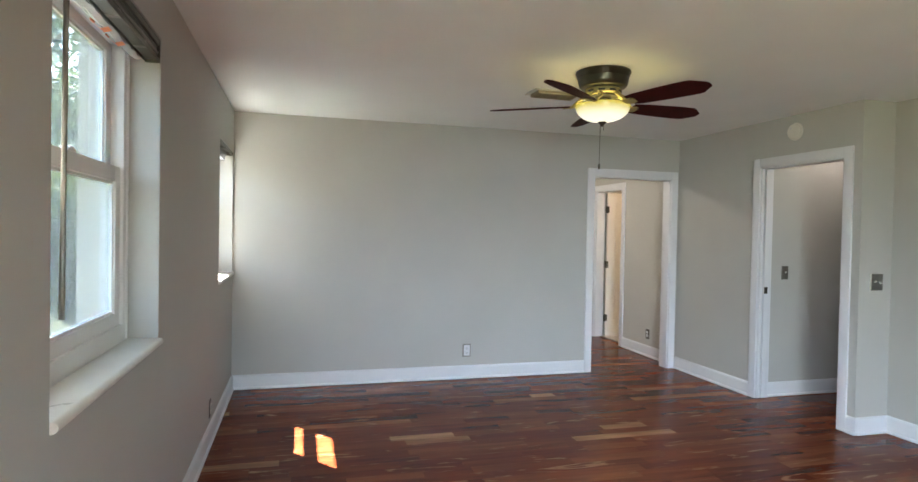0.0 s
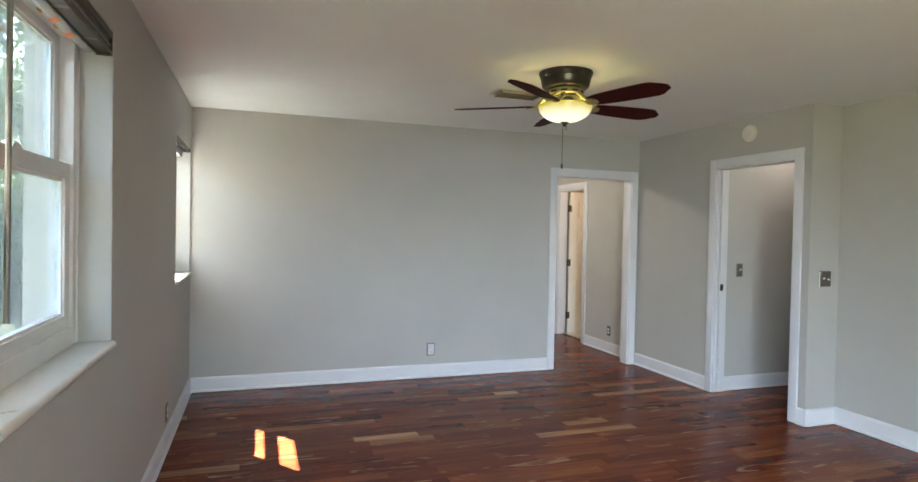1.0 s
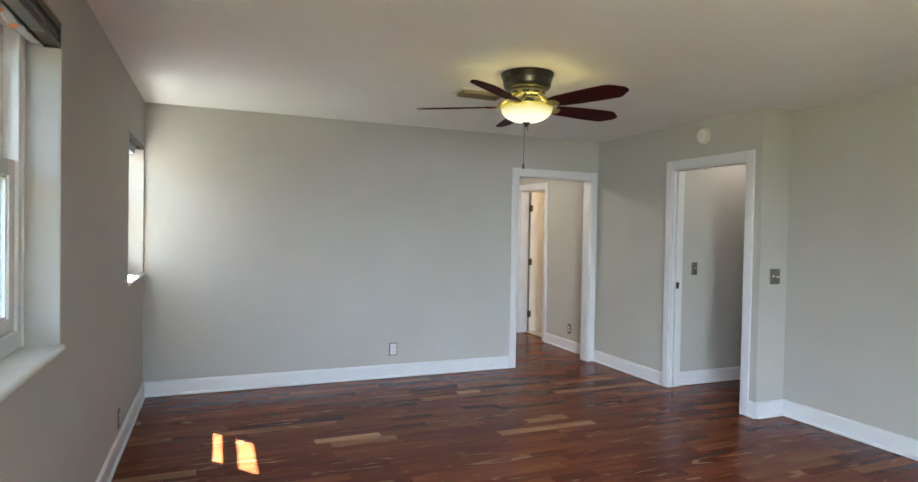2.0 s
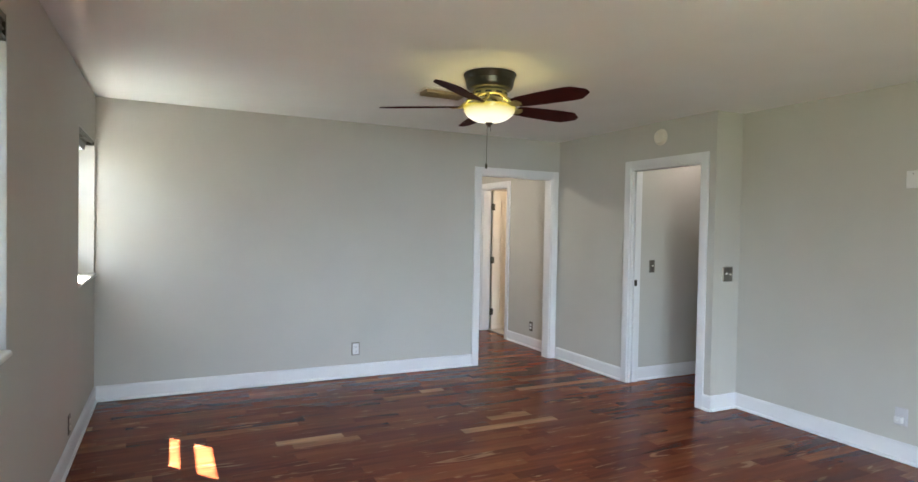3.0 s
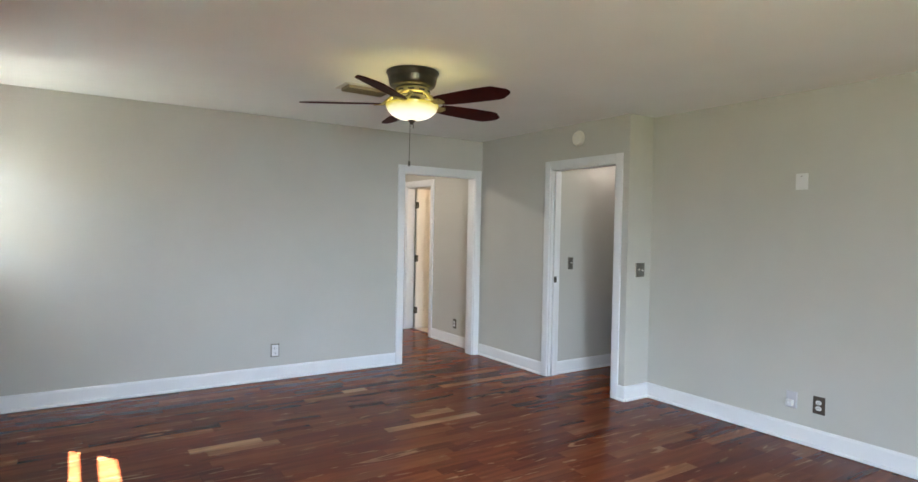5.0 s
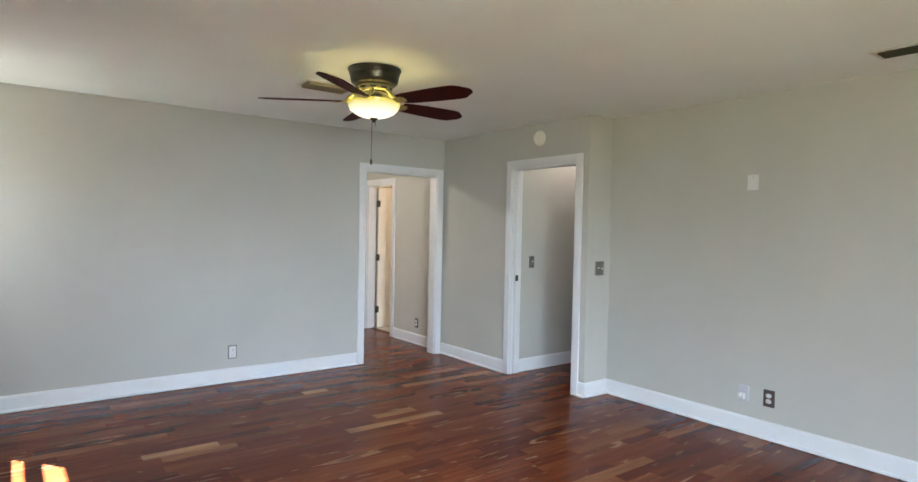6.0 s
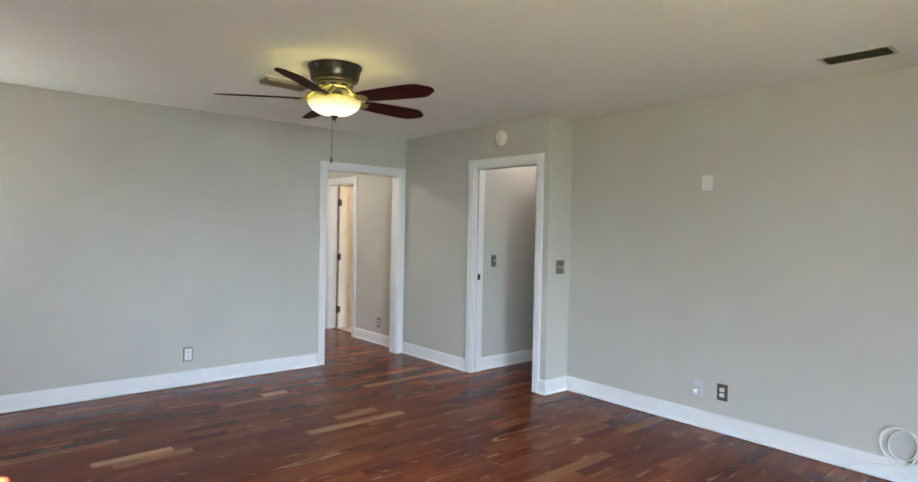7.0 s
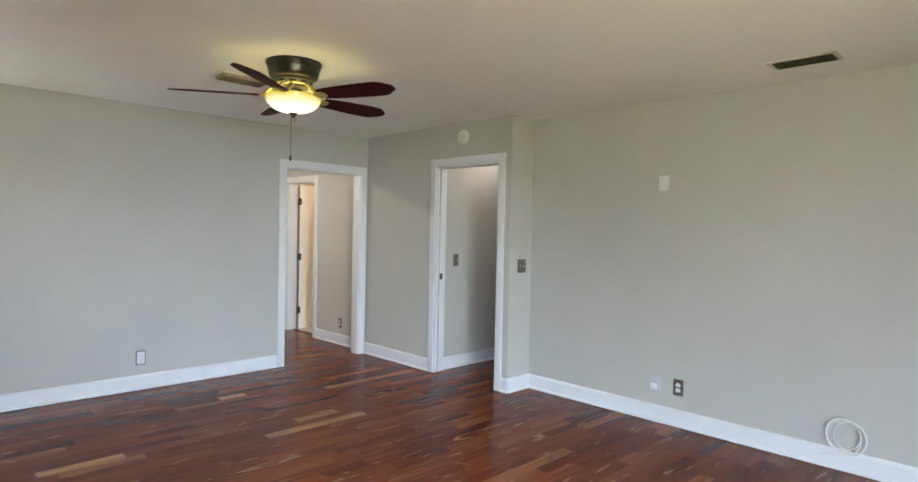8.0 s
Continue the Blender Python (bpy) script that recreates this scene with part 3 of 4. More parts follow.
def blind(y0, y1, z, wand):
    """A raised blind: open steel headrail on the wall over the opening, film-wrapped stack with stickers, tilt wand."""
    b = thing("window_blind", "olive grey steel blind headrail with clear plastic film and orange stickers" if wand else "raised blind headrail with clear plastic film above the window", "blind", pose(XL - 0.060, y0, z))
    n, d, h, t = y1 - y0, 0.056, (0.094 if wand else 0.030), 0.003
    lift = 0.046 if wand else 0.0
    for nm, xa, za, xb, zb in (("headrail", 0.001, 0.0, 0.001 + t, h), ("rail_lip", d - t, 0.0, d, h * 0.16), ("rail_web", d - 0.014, h * 0.16, d - 0.011, h * 0.72), ("rail_lip", d - t, h * 0.72, d, h), ("rail_ledge", d - 0.0108, h * 0.72, d - t - 0.0002, h * 0.72 + t), ("rail_top", 0.0012 + t, h - t, d - t - 0.0002, h)):
        part(nm, boxes((xa, 0.003, za, xb, n - 0.003, zb), bevel=0.0008), HEADRAIL, b)
    if wand:
        part("cord_bar", tube(bmesh.new(), [(d - 0.006, 0.01, h * 0.42), (d - 0.006, n - 0.01, h * 0.42)], 0.004, 8), PEWTER, b)
    part("end_cap", boxes((0.0, n - 0.003, -0.002, d + 0.001, n, h + 0.001), bevel=0.001), HEADRAIL, b)
    part("end_cap", boxes((0.0, 0.0, -0.002, d + 0.001, 0.003, h + 0.001), bevel=0.001), HEADRAIL, b)
    if wand:
        for k in range(5):
            part("slat", boxes((0.007, 0.012, 0.006 + 0.013 * k, d - 0.008, n - 0.012, 0.012 + 0.013 * k), bevel=0.001), HEADRAIL, b)
    part("tilt_rod", tube(bmesh.new(), [(0.03, 0.01, 0.022), (0.03, n - 0.01, 0.022)], 0.004, 8), PEWTER, b)
    for k in range(3 if n > 1 else 2):
        y = n * (0.2 + 0.3 * k)
        part("bracket", boxes((0.006, y, 0.004, d - 0.006, y + 0.03, 0.030), bevel=0.002), PEWTER, b)
    bm = bmesh.new()
    rnd = random.Random(5)
    steps = 26
    prev = None
    for i in range(steps + 1):
        y = 0.03 + (n - 0.05) * i / steps
        sag = 0.045 + 0.012 * rnd.random()
        row = [bm.verts.new(c) for c in ((-0.044, y, lift + 0.022), (-0.056, y, lift - sag * 0.6), (-0.028, y, lift - sag), (-0.004, y, lift - sag * 0.9), (0.0005, y, lift + 0.004))]
        if prev:
            for k in range(4):
                bm.faces.new((prev[k], row[k], row[k + 1], prev[k + 1]))
        prev = row
    film = part("plastic_film", bm, FILM, b, "clear plastic film wrap", True)
    for y in ((n - 0.30, n - 0.46) if wand else ()):
        bm = bmesh.new()
        row = [[bm.verts.new(c) for c in ((-0.050, yy, lift - 0.004), (-0.060, yy, lift - 0.036), (-0.029, yy, lift - 0.062), (-0.005, yy, lift - 0.054))] for yy in (y, y + 0.045)]
        for k in range(3):
            bm.faces.new((row[0][k], row[1][k], row[1][k + 1], row[0][k + 1]))
        part("sticker", bm, ORANGE, film, "orange warning sticker")
    if wand:
        part("tilt_wand", tube(bmesh.new(), [(0.060, 0.075, 0.058), (0.062, 0.075, -0.01), (0.066, 0.045, -0.90)], 0.0068, 8), PEWTER, b, "grey plastic tilt wand", True)
    return b


blind(0.991, 2.086, 2.105, True)
blind(3.976, 4.854, 2.050, False)


# ---- ceiling fan ----
def ceiling_fan(m, turn, radius):
    fan = thing("ceiling_fan", "dark bronze flush-mount ceiling fan with mahogany blades and lit bowl", "ceiling fan", m)
    part("motor_housing", lathe([(0.0, 0.0), (0.168, 0.0), (0.170, -0.010), (0.163, -0.018), (0.160, -0.036), (0.156, -0.040), (0.153, -0.066), (0.146, -0.090), (0.132, -0.102), (0.10, -0.105), (0.0, -0.105)], 56), BRONZE, fan, "", True)
    hub = part("hub", lathe([(0.0, -0.105), (0.106, -0.107), (0.112, -0.116), (0.112, -0.138), (0.104, -0.144), (0.0, -0.144)], 48), BRASS, fan, "antique brass blade hub lit by the lamp", True)
    part("hub_plate", lathe([(0.0, -0.144), (0.096, -0.145), (0.092, -0.156), (0.055, -0.164), (0.0, -0.164)], 48), BRONZE, fan, "", True)
    for k in range(10):
        a = math.radians(36 * k + turn + 18)
        # solid dark boxes in place of shaded openings
        part("vent_slot", boxes((-0.003, -0.020, -0.133, 0.003, 0.020, -0.122), bevel=0.002), BLACK, hub, "", False, Matrix.Rotation(a, 4, "Z") @ Matrix.Translation((0.111, 0, 0)))
    part("neck", lathe([(0.0, -0.164), (0.052, -0.165), (0.054, -0.176), (0.048, -0.190), (0.050, -0.215), (0.0, -0.216)], 40), BRONZE, fan, "", True)
    bowl = [(0.164, -0.204), (0.168, -0.207), (0.167, -0.216)]
    bowl += [(0.166 * math.cos(radians(a)) ** 0.9, -0.216 - 0.094 * math.sin(radians(a))) for a in range(8, 88, 8)] + [(0.012, -0.310)]
    part("light_bowl", lathe(bowl, 56), BOWL, fan, "glowing frosted amber glass bowl", True)
    part("finial", lathe([(0.0, -0.308), (0.026, -0.309), (0.024, -0.316), (0.012, -0.325), (0.009, -0.334), (0.0, -0.338)], 24), BRONZE, fan, "", True)
    chain = part("pull_chain", tube(bmesh.new(), [(-0.016, -0.006, -0.312), (-0.018, -0.006, -0.57)], 0.0018, 6), BRONZE, fan)
    part("chain_fob", lathe([(0.0, -0.57), (0.006, -0.572), (0.0075, -0.585), (0.006, -0.604), (0.0, -0.606)], 14), BRONZE, chain, "", True, Matrix.Translation((-0.018, -0.006, 0)))
    part("light_chain", tube(bmesh.new(), [(0.014, 0.006, -0.312), (0.014, 0.006, -0.358)], 0.0018, 6), BRONZE, fan)
    r = radius
    bl = bmesh.new()
    prism(bl, [(0.205, -0.054), (0.26, -0.064), (0.40, -0.074), (0.54, -0.080), (r - 0.105, -0.080), (r - 0.075, -0.076), (r - 0.006, -0.026), (r, -0.014), (r, 0.014), (r - 0.006, 0.026), (r - 0.075, 0.076), (r - 0.105, 0.080), (0.54, 0.080), (0.40, 0.074), (0.26, 0.064), (0.205, 0.054)], -0.003, 0.003)
    bmesh.ops.bevel(bl, geom=list(bl.edges), offset=0.0012, segments=1, affect="EDGES")
    blade_mesh = mesh_of("blade", bl, MAHOGANY)
    ir = bmesh.new()
    prism(ir, [(0.165, -0.022), (0.20, -0.034), (0.232, -0.036), (0.246, -0.024), (0.252, 0.0), (0.246, 0.024), (0.232, 0.036), (0.20, 0.034), (0.165, 0.022)], -0.009, -0.0035)
    bmesh.ops.bevel(ir, geom=list(ir.edges), offset=0.0012, segments=1, affect="EDGES")
    for sg in (-1, 1):
        tube(ir, [(0.094, sg * 0.012, 0.064), (0.120, sg * 0.030, 0.052), (0.150, sg * 0.034, 0.030), (0.178, sg * 0.026, 0.006), (0.200, sg * 0.016, -0.006)], [0.010, 0.010, 0.009, 0.009, 0.007], 8)
    iron_mesh = mesh_of("blade_iron", ir, BRASS)
    for k in range(5):
        b = new("blade", blade_mesh)
        b.parent = fan
        b.matrix_local = Matrix.Rotation(radians(turn + 72 * k), 4, "Z") @ Matrix.Translation((0, 0, -0.206)) @ Matrix.Rotation(radians(-14), 4, "X")
        i = new("blade_iron", iron_mesh)
        i.parent = b
        for s in (-0.028, 0.028):
            part("screw", lathe([(0.0, -0.0125), (0.004, -0.012), (0.006, -0.009), (0.0, -0.0088)], 10), BRONZE, b, "", True, Matrix.Translation((0.235, s, 0)))
    return fan


ceiling_fan(pose(1.68, 2.745, HC), 3.0, 0.722)
bulb = new("fan_bulb", bpy.data.lights.new("fan_bulb", "POINT"))
bulb.data.energy, bulb.data.color, bulb.data.shadow_soft_size = 0.10, (1.0, 0.84, 0.32), 0.05
bulb.location = (1.68, 2.745, HC - 0.265)
# added lamp in the assumed wide window behind, narrowed to miss the west wall
south_fill = new("south_window_fill", bpy.data.lights.new("south_window_fill", "AREA"))
south_fill.data.shape, south_fill.data.size, south_fill.data.size_y = "RECTANGLE", 1.15, 1.25
south_fill.data.energy, south_fill.data.color = 1.40, (0.64, 0.78, 1.0)
south_fill.data.spread = radians(60)
south_fill.matrix_world = look((0.20, YB - 0.10, 1.42), (0.20 + 0.31, YB - 0.10 + 1, 1.42 - 0.36))
# added lamp in the unseen side window, aimed low across to the east wall
side_fill = new("side_window_fill", bpy.data.lights.new("side_window_fill", "AREA"))
side_fill.data.shape, side_fill.data.size, side_fill.data.size_y = "RECTANGLE", 1.3, 1.7
side_fill.data.energy, side_fill.data.color = 1.12, (0.64, 0.78, 1.0)
side_fill.data.spread = radians(74)
side_fill.matrix_world = look((-0.80, -1.575, 1.19), (0.20, -1.10, 0.66))
# added lamp tilted up in the same window, standing in for sunlit lawn bounce
lawn_fill = new("lawn_bounce_fill", bpy.data.lights.new("lawn_bounce_fill", "AREA"))
lawn_fill.data.shape, lawn_fill.data.size, lawn_fill.data.size_y = "RECTANGLE", 1.15, 1.25
lawn_fill.data.energy, lawn_fill.data.color = 0.52, (0.95, 1.0, 0.60)
lawn_fill.data.spread = radians(80)
lawn_fill.matrix_world = look((0.20, YB - 0.09, 1.42), (0.20 + 0.62, YB - 0.09 + 1, 1.42 + 0.50))
# sky and lawn light in the narrow window by the corner
corner_light = new("corner_window_daylight", bpy.data.lights.new("corner_window_daylight", "AREA"))
corner_light.data.shape, corner_light.data.size, corner_light.data.size_y = "RECTANGLE", 0.66, 0.85
corner_light.data.energy, corner_light.data.color = 0.044, (0.74, 0.86, 1.0)
corner_light.matrix_world = look((-0.815, 4.465, 1.56), (0.20, 4.465, 1.62))
# lamps of the rooms beyond
for nm, place, power, col in (("bathroom_lamp", (4.9, 6.0, 2.25), 0.52, (1.0, 0.68, 0.43)), ("passage_lamp", (4.55, 3.40, 2.39), 0.17, (1.0, 0.86, 0.79)), ("hall_lamp", (2.3, 6.05, 2.385), 0.80, (1.0, 0.87, 0.76))):
    lp = new(nm, bpy.data.lights.new(nm, "POINT"))
    lp.data.energy, lp.data.color, lp.data.shadow_soft_size = power, col, 0.05
    lp.location = place


# ---- fixtures ----
def ceiling_vent(name, cx, cy, lx, ly, label, along_y, tilt):
    """A ceiling register: flange, flat plate for the throat (dark as shade where tilt < 0), tilted louvres."""
    v = thing(name, label, "vent", pose(cx, cy, HC))
    f, a, b = 0.028, lx / 2, ly / 2
    part("flange", boxes((-a, -b, -0.008, -a + f, b, -0.0005), (a - f, -b, -0.008, a, b, -0.0005), (-a + f, -b, -0.008, a - f, -b + f, -0.0005), (-a + f, b - f, -0.008, a - f, b, -0.0005), bevel=0.002), FLANGE, v)
    part("throat_plate", boxes((-a + f, -b + f, -0.0025, a - f, b - f, -0.0005)), DUCT_SHADE if tilt < 0 else FLANGE, v, "flat plate in place of a duct throat")
    n = 5
    for k in range(n):
        if along_y:
            x = -a + f + (2 * a - 2 * f) * (k + 0.5) / n
            m = Matrix.Translation((x, 0, -0.012)) @ Matrix.Rotation(radians(tilt), 4, "Y")
            part("louvre", boxes((-0.011, -b + f, -0.0006, 0.011, b - f, 0.0006)), DUCT_SHADE if tilt < 0 else TRIM, v, "", False, m)
        else:
            y = -b + f + (2 * b - 2 * f) * (k + 0.5) / n
            m = Matrix.Translation((0, y, -0.028)) @ Matrix.Rotation(radians(tilt), 4, "X")
            part("louvre", boxes((-a + f, -0.011, -0.0006, a - f, 0.011, 0.0006)), TAN, v, "", False, m)
    if not along_y:
        part("damper_box", boxes((-a + f + 0.004, -b + f + 0.004, -0.024, a - f - 0.004, b - f - 0.004, -0.003), bevel=0.003), TAN, v, "tan louvred face standing proud of the ceiling")
    return v


ceiling_vent("ceiling_vent", 3.615, 0.445, 0.19, 0.36, "white ceiling register with a dark plate as its duct opening", True, -35)
ceiling_vent("ceiling_vent", 1.62, 3.345, 0.37, 0.205, "tan ceiling register lit yellow behind the fan", False, 28)

smoke = thing("smoke_detector", "round off-white smoke detector on the wall above the door", "smoke detector", pose(XC, 3.365, 2.305) @ Matrix.Rotation(radians(-90), 4, "Y"))
part("base", lathe([(0.0, 0.0005), (0.071, 0.0005), (0.072, 0.010), (0.066, 0.013), (0.0, 0.013)], 40), IVORY, smoke, "", True)
part("cover", lathe([(0.0, 0.013), (0.062, 0.013), (0.064, 0.026), (0.056, 0.036), (0.03, 0.040), (0.0, 0.041)], 40), IVORY, smoke, "", True)
part("test_button", lathe([(0.0, 0.041), (0.010, 0.041), (0.010, 0.044), (0.0, 0.0445)], 16), WHITE, smoke, "", True, Matrix.Translation((0.028, 0.02, -0.003)))


def plate(bm, w, h, d=0.006):
    """A wall plate in its own frame: x across, z up, y out of the wall is negative."""
    vs = []
    for a, y in ((0.0, 0.0), (0.0, -0.0015), (0.005, -d)):
        vs.append([bm.verts.new((sx * (w / 2 - a), y, sz * (h / 2 - a))) for sx, sz in ((-1, -1), (1, -1), (1, 1), (-1, 1))])
    for lo, hi in zip(vs, vs[1:]):
        for i in range(4):
            bm.faces.new((lo[i], lo[(i + 1) % 4], hi[(i + 1) % 4], hi[i]))
    bm.faces.new(vs[-1])
    bm.faces.new(vs[0][::-1])
    return bm


def receptacle(m, face, sockets, label, w=0.072, h=0.118):
    o = thing("wall_outlet", label, "outlet", m)
    part("cover_plate", plate(bmesh.new(), w, h), face, o)
    for z in (-0.0195, 0.0195):
        bm = bmesh.new()
        prism(bm, [(0.0190 * math.cos(a), 0.0165 * max(-0.88, min(0.88, math.sin(a)))) for a in [2 * math.pi * k / 20 for k in range(20)]], 0.0, 0.003)
        s = part("socket", bm, sockets, o, "", False, Matrix.Translation((0, -0.006, z)) @ Matrix.Rotation(radians(90), 4, "X"))
        part("slots", boxes((-0.0075, -0.004, 0.0031, -0.0055, 0.006, 0.0034), (0.0055, -0.004, 0.0031, 0.0075, 0.005, 0.0034), (-0.002, -0.010, 0.0031, 0.002, -0.0065, 0.0034)), BLACK, s)
    part("screw", lathe([(0.0, 0.0085), (0.003, 0.008), (0.003, 0.006), (0.0, 0.006)], 10), PEWTER, o, "", False, Matrix.Rotation(radians(90), 4, "X"))
    return o


far_outlet = thing("wall_outlet", "pewter rimmed outlet plate with a broad white insert", "outlet", pose(1.450, YF, 0.276))
part("cover_plate", plate(bmesh.new(), 0.080, 0.124), PEWTER, far_outlet)
insert = part("insert", boxes((-0.030, -0.010, -0.052, 0.030, -0.0055, 0.052), bevel=0.0015), WHITE, far_outlet, "white rectangular insert")
for z in (-0.022, 0.022):
    part("slots", boxes((-0.0085, -0.0104, z - 0.005, -0.0060, -0.0098, z + 0.005), (0.0060, -0.0104, z - 0.005, 0.0085, -0.0098, z + 0.005), (-0.0022, -0.0104, z - 0.013, 0.0022, -0.0098, z - 0.009)), BLACK, insert)
receptacle(pose(XL, 3.60, 0.225, 0, 0, 90), BROWN, IVORY, "dark brown outlet plate with ivory sockets")
receptacle(pose(XR, 1.346, 0.294, 0, 0, -90), BROWN, WHITE, "dark brown outlet plate with white sockets", 0.078, 0.120)
receptacle(pose(HALL_X, 5.49, 0.265, 0, 0, -90), BROWN, WHITE, "dark brown outlet plate with white sockets on the hallway wall")


def light_switch(m, levers, label):
    s = thing("light_switch", label, "switch", m)
    w = 0.072 + 0.046 * (levers - 1)
    part("cover_plate", plate(bmesh.new(), w, 0.122, 0.007), PEWTER, s)
    for k in range(levers):
        x = (k - (levers - 1) / 2) * 0.046
        t = part("toggle", boxes((-0.005, -0.017, -0.004, 0.005, 0.0, 0.006), bevel=0.002), IVORY, s, "ivory toggle", False, Matrix.Translation((x, -0.006, 0)) @ Matrix.Rotation(radians(28 if k else -28), 4, "X"))
        for z in (-0.03, 0.03):
            part("screw", lathe([(0.0, 0.009), (0.003, 0.0085), (0.003, 0.0065), (0.0, 0.0065)], 10), PEWTER, s, "", False, Matrix.Translation((x, 0, z)) @ Matrix.Rotation(radians(90), 4, "X"))
    return s


light_switch(pose(3.952, YP, 1.12), 2, "pewter double switch plate with two ivory toggles")
light_switch(pose(4.10, PASS_Y, 1.117), 1, "pewter single switch plate inside the passage")

blank = thing("blank_plate", "small blank white plate high on the plain wall", "wall plate", pose(XR, 1.50, 1.82, 0, 0, -90))
part("cover", boxes((-0.040, -0.014, -0.056, 0.040, -0.0005, 0.056), bevel=0.004), WHITE, blank, "", True)
part("screw", lathe([(0.0, 0.0165), (0.003, 0.016), (0.003, 0.0135), (0.0, 0.0135)], 10), PEWTER, blank, "", False, Matrix.Translation((0, 0, 0.036)) @ Matrix.Rotation(radians(90), 4, "X"))

jack = thing("wall_jack", "white cable plate with a white plug in it", "wall jack", pose(XR, 1.526, 0.292, 0, 0, -90))
part("cover_plate", plate(bmesh.new(), 0.076, 0.116), PALE, jack)
part("plug", boxes((-0.026, -0.042, -0.040, 0.018, -0.0055, 0.002), bevel=0.006), WHITE, jack, "white plug", True)
part("plug_neck", lathe([(0.0, 0.062), (0.006, 0.061), (0.012, 0.040), (0.0, 0.040)], 14), WHITE, jack, "", True, Matrix.Translation((-0.006, 0, -0.012)) @ Matrix.Rotation(radians(90), 4, "X"))


def coiled_cable():
    """White coaxial cable: comes out of the floor by the wall, climbs and stands in three loose loops against the baseboard."""
    c = thing("coaxial_cable", "white cable coiled in loops leaning against the baseboard", "cable", pose(XR, 0.27, 0.0))
    pts = [(-0.045, 0.285, 0.004), (-0.042, 0.27, 0.020), (-0.040, 0.21, 0.060), (-0.045, 0.12, 0.088), (-0.05, 0.06, 0.098)]
    for i in range(1, 79):
        a = math.radians(-100 + 14.2 * i)
        k = i / 78
        r = 0.106 - 0.010 * math.sin(a * 0.5) - 0.010 * k
        pts.append((-0.055 + 0.028 * math.sin(a * 0.47) - 0.010 * k, 0.002 + 0.024 * math.sin(i * 0.079) - r * math.cos(a) * 0.92, 0.232 + r * math.sin(a)))
    part("jacket", tube(bmesh.new(), pts, 0.0042, 8), CORD, c, "", True)
    # black block stands for the dark hole the cable comes out of
    part("hole_block", boxes((-0.054, 0.276, 0.001, -0.034, 0.296, 0.011), bevel=0.002), BLACK, c, "black block in place of a hole in the floor")
    e = Vector(pts[-1])
    d = (e - Vector(pts[-2])).normalized()
    part("connector", tube(bmesh.new(), [e, e + d * 0.022], 0.0058, 10), PEWTER, c, "metal connector", True)
    return c


coiled_cable()


# ---- outside ----
def tree(m, height, spread, leaves, seed):
    """A tapered trunk with limbs, and a crown of single leaves in uneven clumps."""
    rnd = random.Random(seed)
    t = thing("tree", "leafy green tree in the garden", "tree", m, "garden trees")
    bm = bmesh.new()
    top = height * 0.75
    trunk = [(0.06 * math.sin(k), 0.05 * math.cos(1.7 * k), -0.3 + (top + 0.3) * k / 6) for k in range(7)]
    tube(bm, trunk, [0.15 - 0.018 * k for k in range(7)], 9)
    tips = []
    for k in range(11):
        a, z = rnd.uniform(0, 6.28), top * rnd.uniform(0.35, 0.95)
        r = spread * rnd.uniform(0.5, 0.95)
        e = (r * math.cos(a), r * math.sin(a), min(height, z + r * rnd.uniform(0.2, 0.6)))
        mid = (e[0] * 0.5, e[1] * 0.5, (z + e[2]) / 2 + 0.12)
        tube(bm, [(0, 0, z), mid, e], [0.055, 0.035, 0.012], 6)
        tips += [e, mid]
    part("trunk", bm, BARK, t, "rough brown trunk and limbs", True)
    verts, faces = [], []
    for i in range(leaves):
        c = Vector(tips[rnd.randrange(len(tips))]) + Vector((rnd.gauss(0, 0.33), rnd.gauss(0, 0.33), rnd.gauss(0, 0.26))) * spread * 0.55
        q = Euler((rnd.uniform(0, 6.28), rnd.uniform(0, 6.28), rnd.uniform(0, 6.28))).to_matrix()
        s = rnd.uniform(0.035, 0.075)
        n0 = len(verts)
        for u, v, w in ((-1, 0, 0), (-0.2, 0.45, 0.1), (1, 0, 0), (-0.2, -0.45, 0.1)):
            verts.append(c + q @ Vector((u, v, w)) * s)
        faces.append((n0, n0 + 1, n0 + 2, n0 + 3))
    me = bpy.data.meshes.new("crown")
    me.from_pydata([tuple(v) for v in verts], [], faces)
    me.materials.append(LEAF)
    cr = new("crown", me)
    cr.parent = t
    tagged(cr, "green leaves")
    return t


tree(pose(-3.0, 9.0, -0.25), 4.2, 1.5, 7000, 3)
# out of view, placed on the sun line to shade window_1
tree(pose(-2.95, 3.95, -0.25), 7.6, 1.25, 32000, 12)
tree(pose(-3.35, 7.6, -0.25), 2.0, 1.0, 9000, 15)
tree(pose(-5.2, 13.0, -0.25), 5.6, 2.3, 9000, 4)
tree(pose(-9.5, 6.2, -0.25), 5.2, 2.3, 4500, 6)
tree(pose(-10.5, 0.0, -0.25), 5.5, 2.4, 4500, 8)
tree(pose(-3.4, 17.5, -0.25), 6.0, 2.6, 9000, 9)


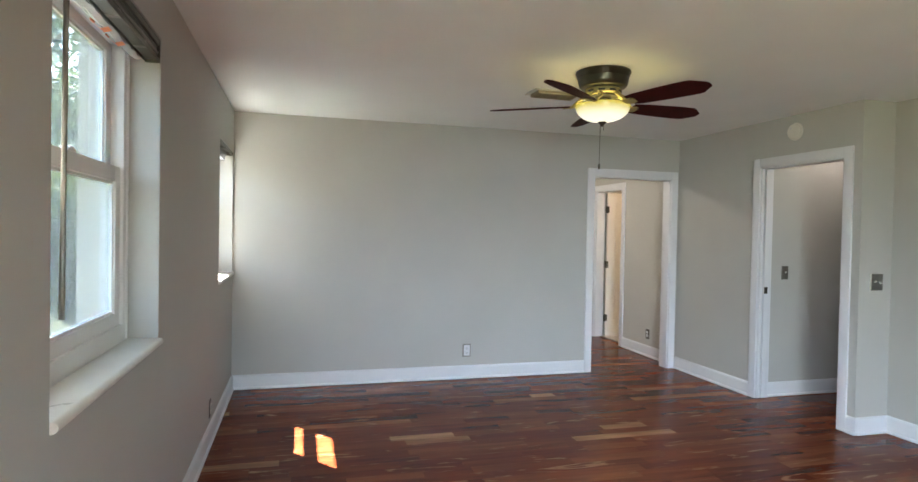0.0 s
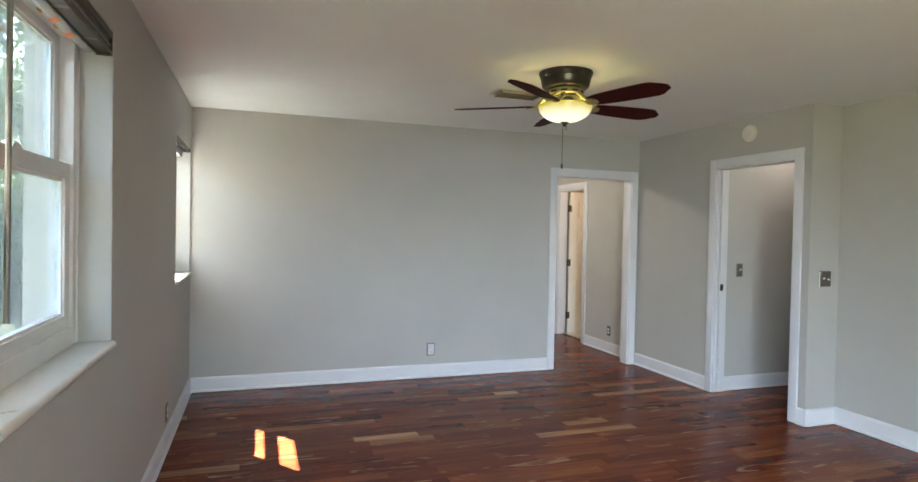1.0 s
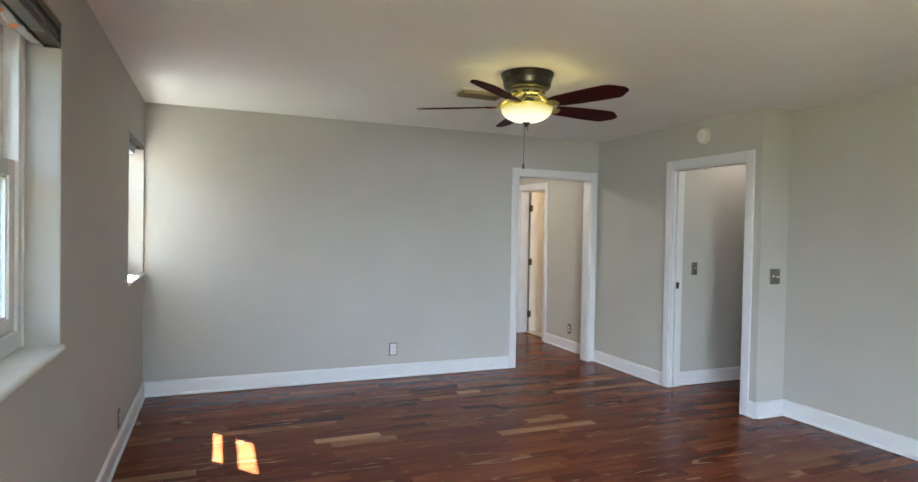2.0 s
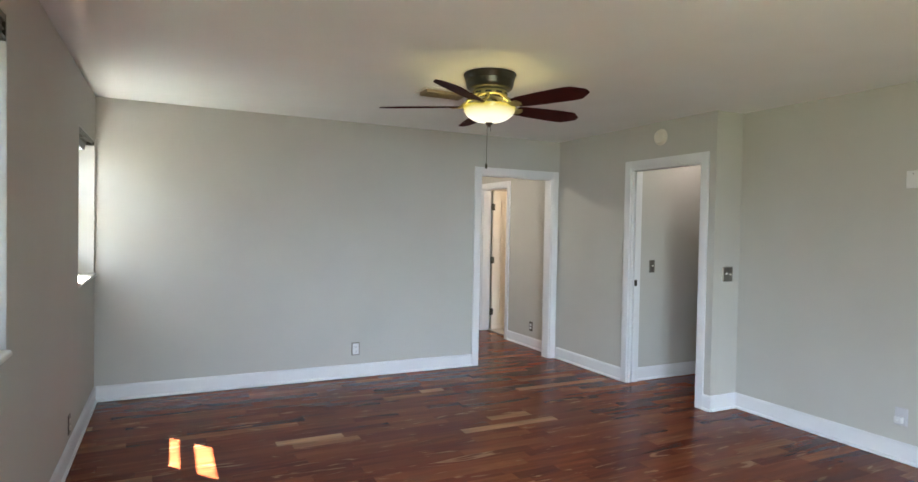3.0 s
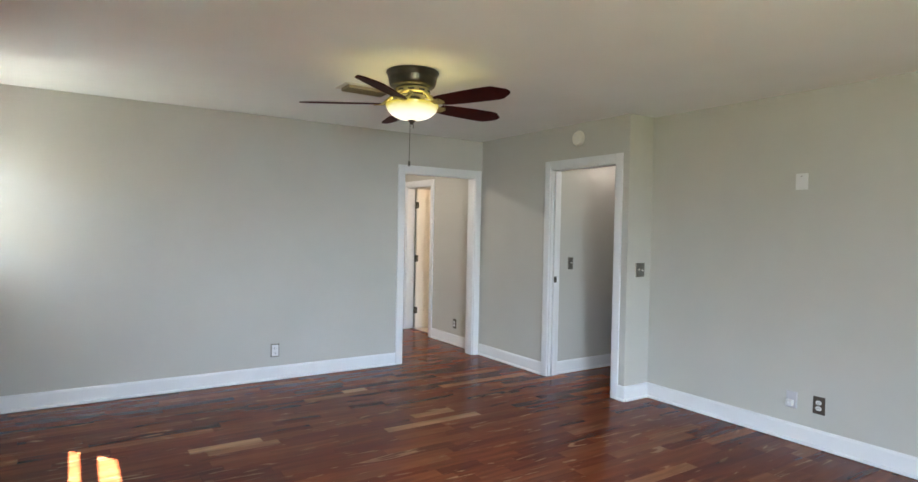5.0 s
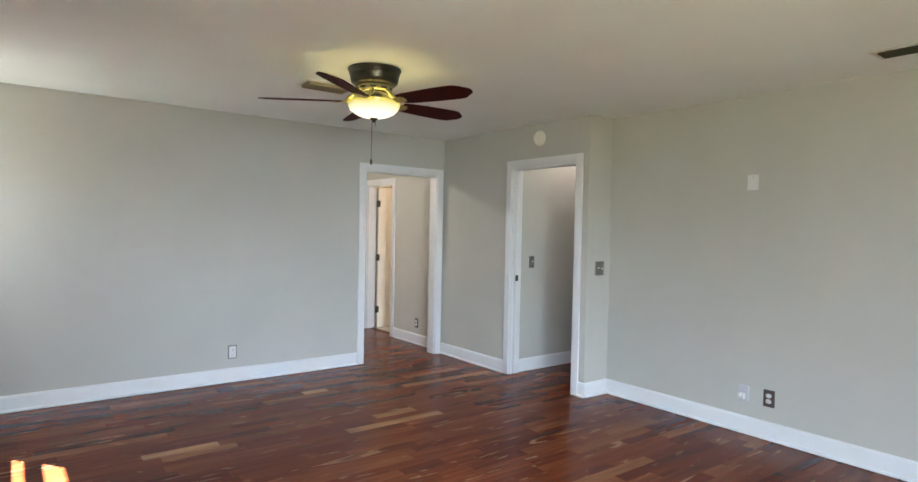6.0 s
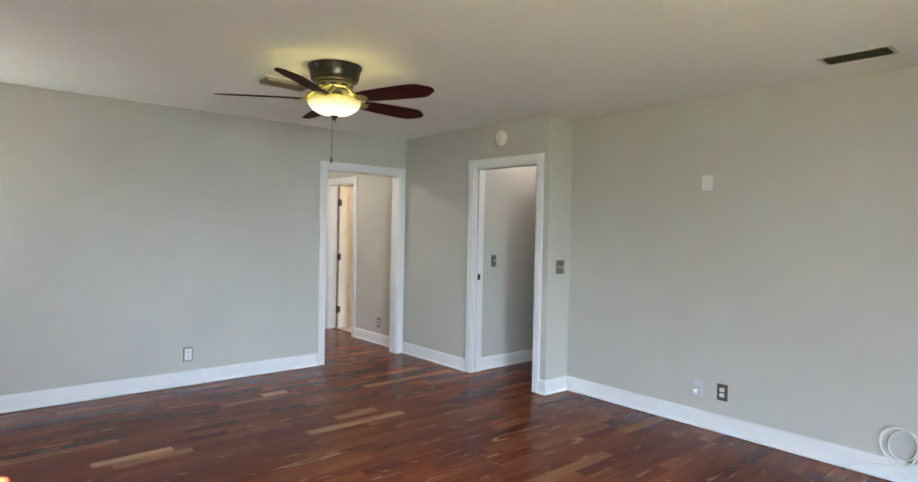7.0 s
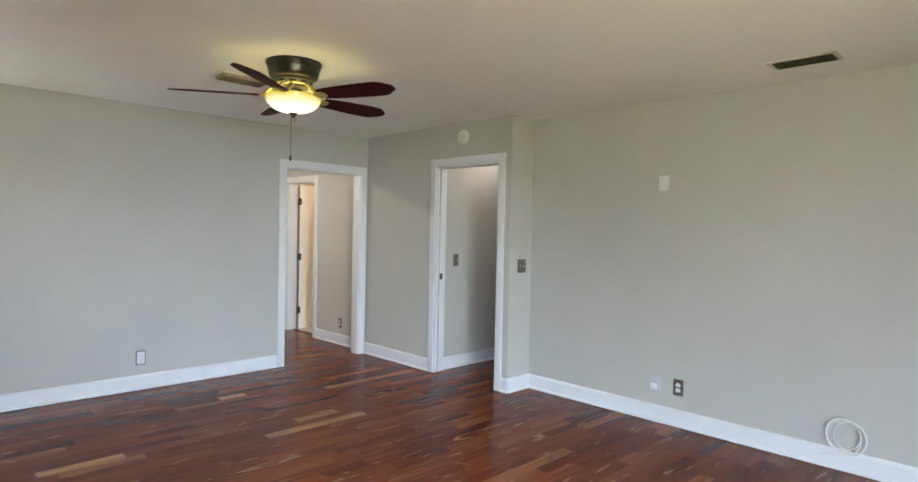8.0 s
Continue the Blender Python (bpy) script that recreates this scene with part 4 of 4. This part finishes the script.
def woods():
    """The far belt of trees beyond the lawn, as one mass of loose leaf clumps."""
    rnd = random.Random(21)
    verts, faces = [], []
    for i in range(16000):
        y = rnd.uniform(-26, 34)
        top = 5.0 + 1.2 * math.sin(y * 0.6) + 0.8 * math.sin(y * 1.7 + 1)
        c = Vector((-17 + rnd.gauss(0, 1.2), y, -0.3 + top * rnd.random() ** 0.8))
        q = Euler((rnd.uniform(0, 6.28), rnd.uniform(0, 6.28), rnd.uniform(0, 6.28))).to_matrix()
        s = rnd.uniform(0.18, 0.42)
        n0 = len(verts)
        for u, v, w in ((-1, 0, 0), (-0.2, 0.5, 0.15), (1, 0, 0), (-0.2, -0.5, 0.15)):
            verts.append(tuple(c + q @ Vector((u, v, w)) * s))
        faces.append((n0, n0 + 1, n0 + 2, n0 + 3))
    me = bpy.data.meshes.new("woods")
    me.from_pydata(verts, [], faces)
    me.materials.append(LEAF)
    return tagged(new("woods", me), "belt of green trees beyond the lawn", "trees", "", "stuff")


woods()


# ---- floor boards ----
def board_mesh(length, width):
    bm = bmesh.new()
    g, c, z = 0.0002, 0.0004, 0.0
    lo = [bm.verts.new((x, y, -0.006)) for x, y in ((g, g), (length - g, g), (length - g, width - g), (g, width - g))]
    mi = [bm.verts.new((v.co.x, v.co.y, z - c)) for v in lo]
    hi = [bm.verts.new((x, y, z)) for x, y in ((g + c, g + c), (length - g - c, g + c), (length - g - c, width - g - c), (g + c, width - g - c))]
    for a, b in ((lo, mi), (mi, hi)):
        for i in range(4):
            bm.faces.new((a[i], a[(i + 1) % 4], b[(i + 1) % 4], b[i]))
    bm.faces.new(hi)
    return bm


floor = structure("floor", boxes((XL, YB, -0.25, XR, YF, -0.005), (XL, YF, -0.25, XC + 0.12, HALL_END, -0.005), (XR, YP, -0.25, PASS_END, YF, -0.005)), BLACK, "polished reddish brown acacia plank floor", "floor")
BW = 0.0889
cut = random.Random(11)
lengths = (0.22, 0.30, 0.36, 0.45, 0.54, 0.66, 0.80, 1.02)
shared = {}
rest_v, rest_f = [], []
made = 0
rows_y = int((HALL_END - YB) / BW)
for r in range(rows_y + 1):
    y = YB + r * BW
    x0, x1 = XL, XR
    if YP - 0.02 < y + BW and y < PASS_Y:
        x1 = PASS_END
    if y > YF - BW:
        x0, x1 = HALL_L, HALL_X + 0.09
    x = x0 - cut.uniform(0.0, 0.9)
    while x < x1:
        n = cut.choice(lengths)
        a, b = max(x, x0), min(x + n, x1)
        if b - a > 0.03:
            near = 1.6 < y < YF - BW and a < XC and made < 300
            if near:
                key = round(b - a, 4)
                if key not in shared:
                    shared[key] = mesh_of("plank", board_mesh(key, BW), BOARDS)
                p = new("plank", shared[key])
                p.parent = floor
                p.location = (a, y, 0)
                made += 1
            else:
                bm = board_mesh(b - a, BW)
                k = len(rest_v)
                bm.verts.index_update()
                rest_v += [(v.co.x + a, v.co.y + y, v.co.z) for v in bm.verts]
                rest_f += [[k + v.index for v in f.verts] for f in bm.faces]
                bm.free()
        x += n
me = bpy.data.meshes.new("planks")
me.from_pydata(rest_v, [], rest_f)
me.materials.append(BOARDS_REST)
rest = new("planks", me)
rest.parent = floor
tagged(rest, "further acacia floor planks", "", "", "stuff")
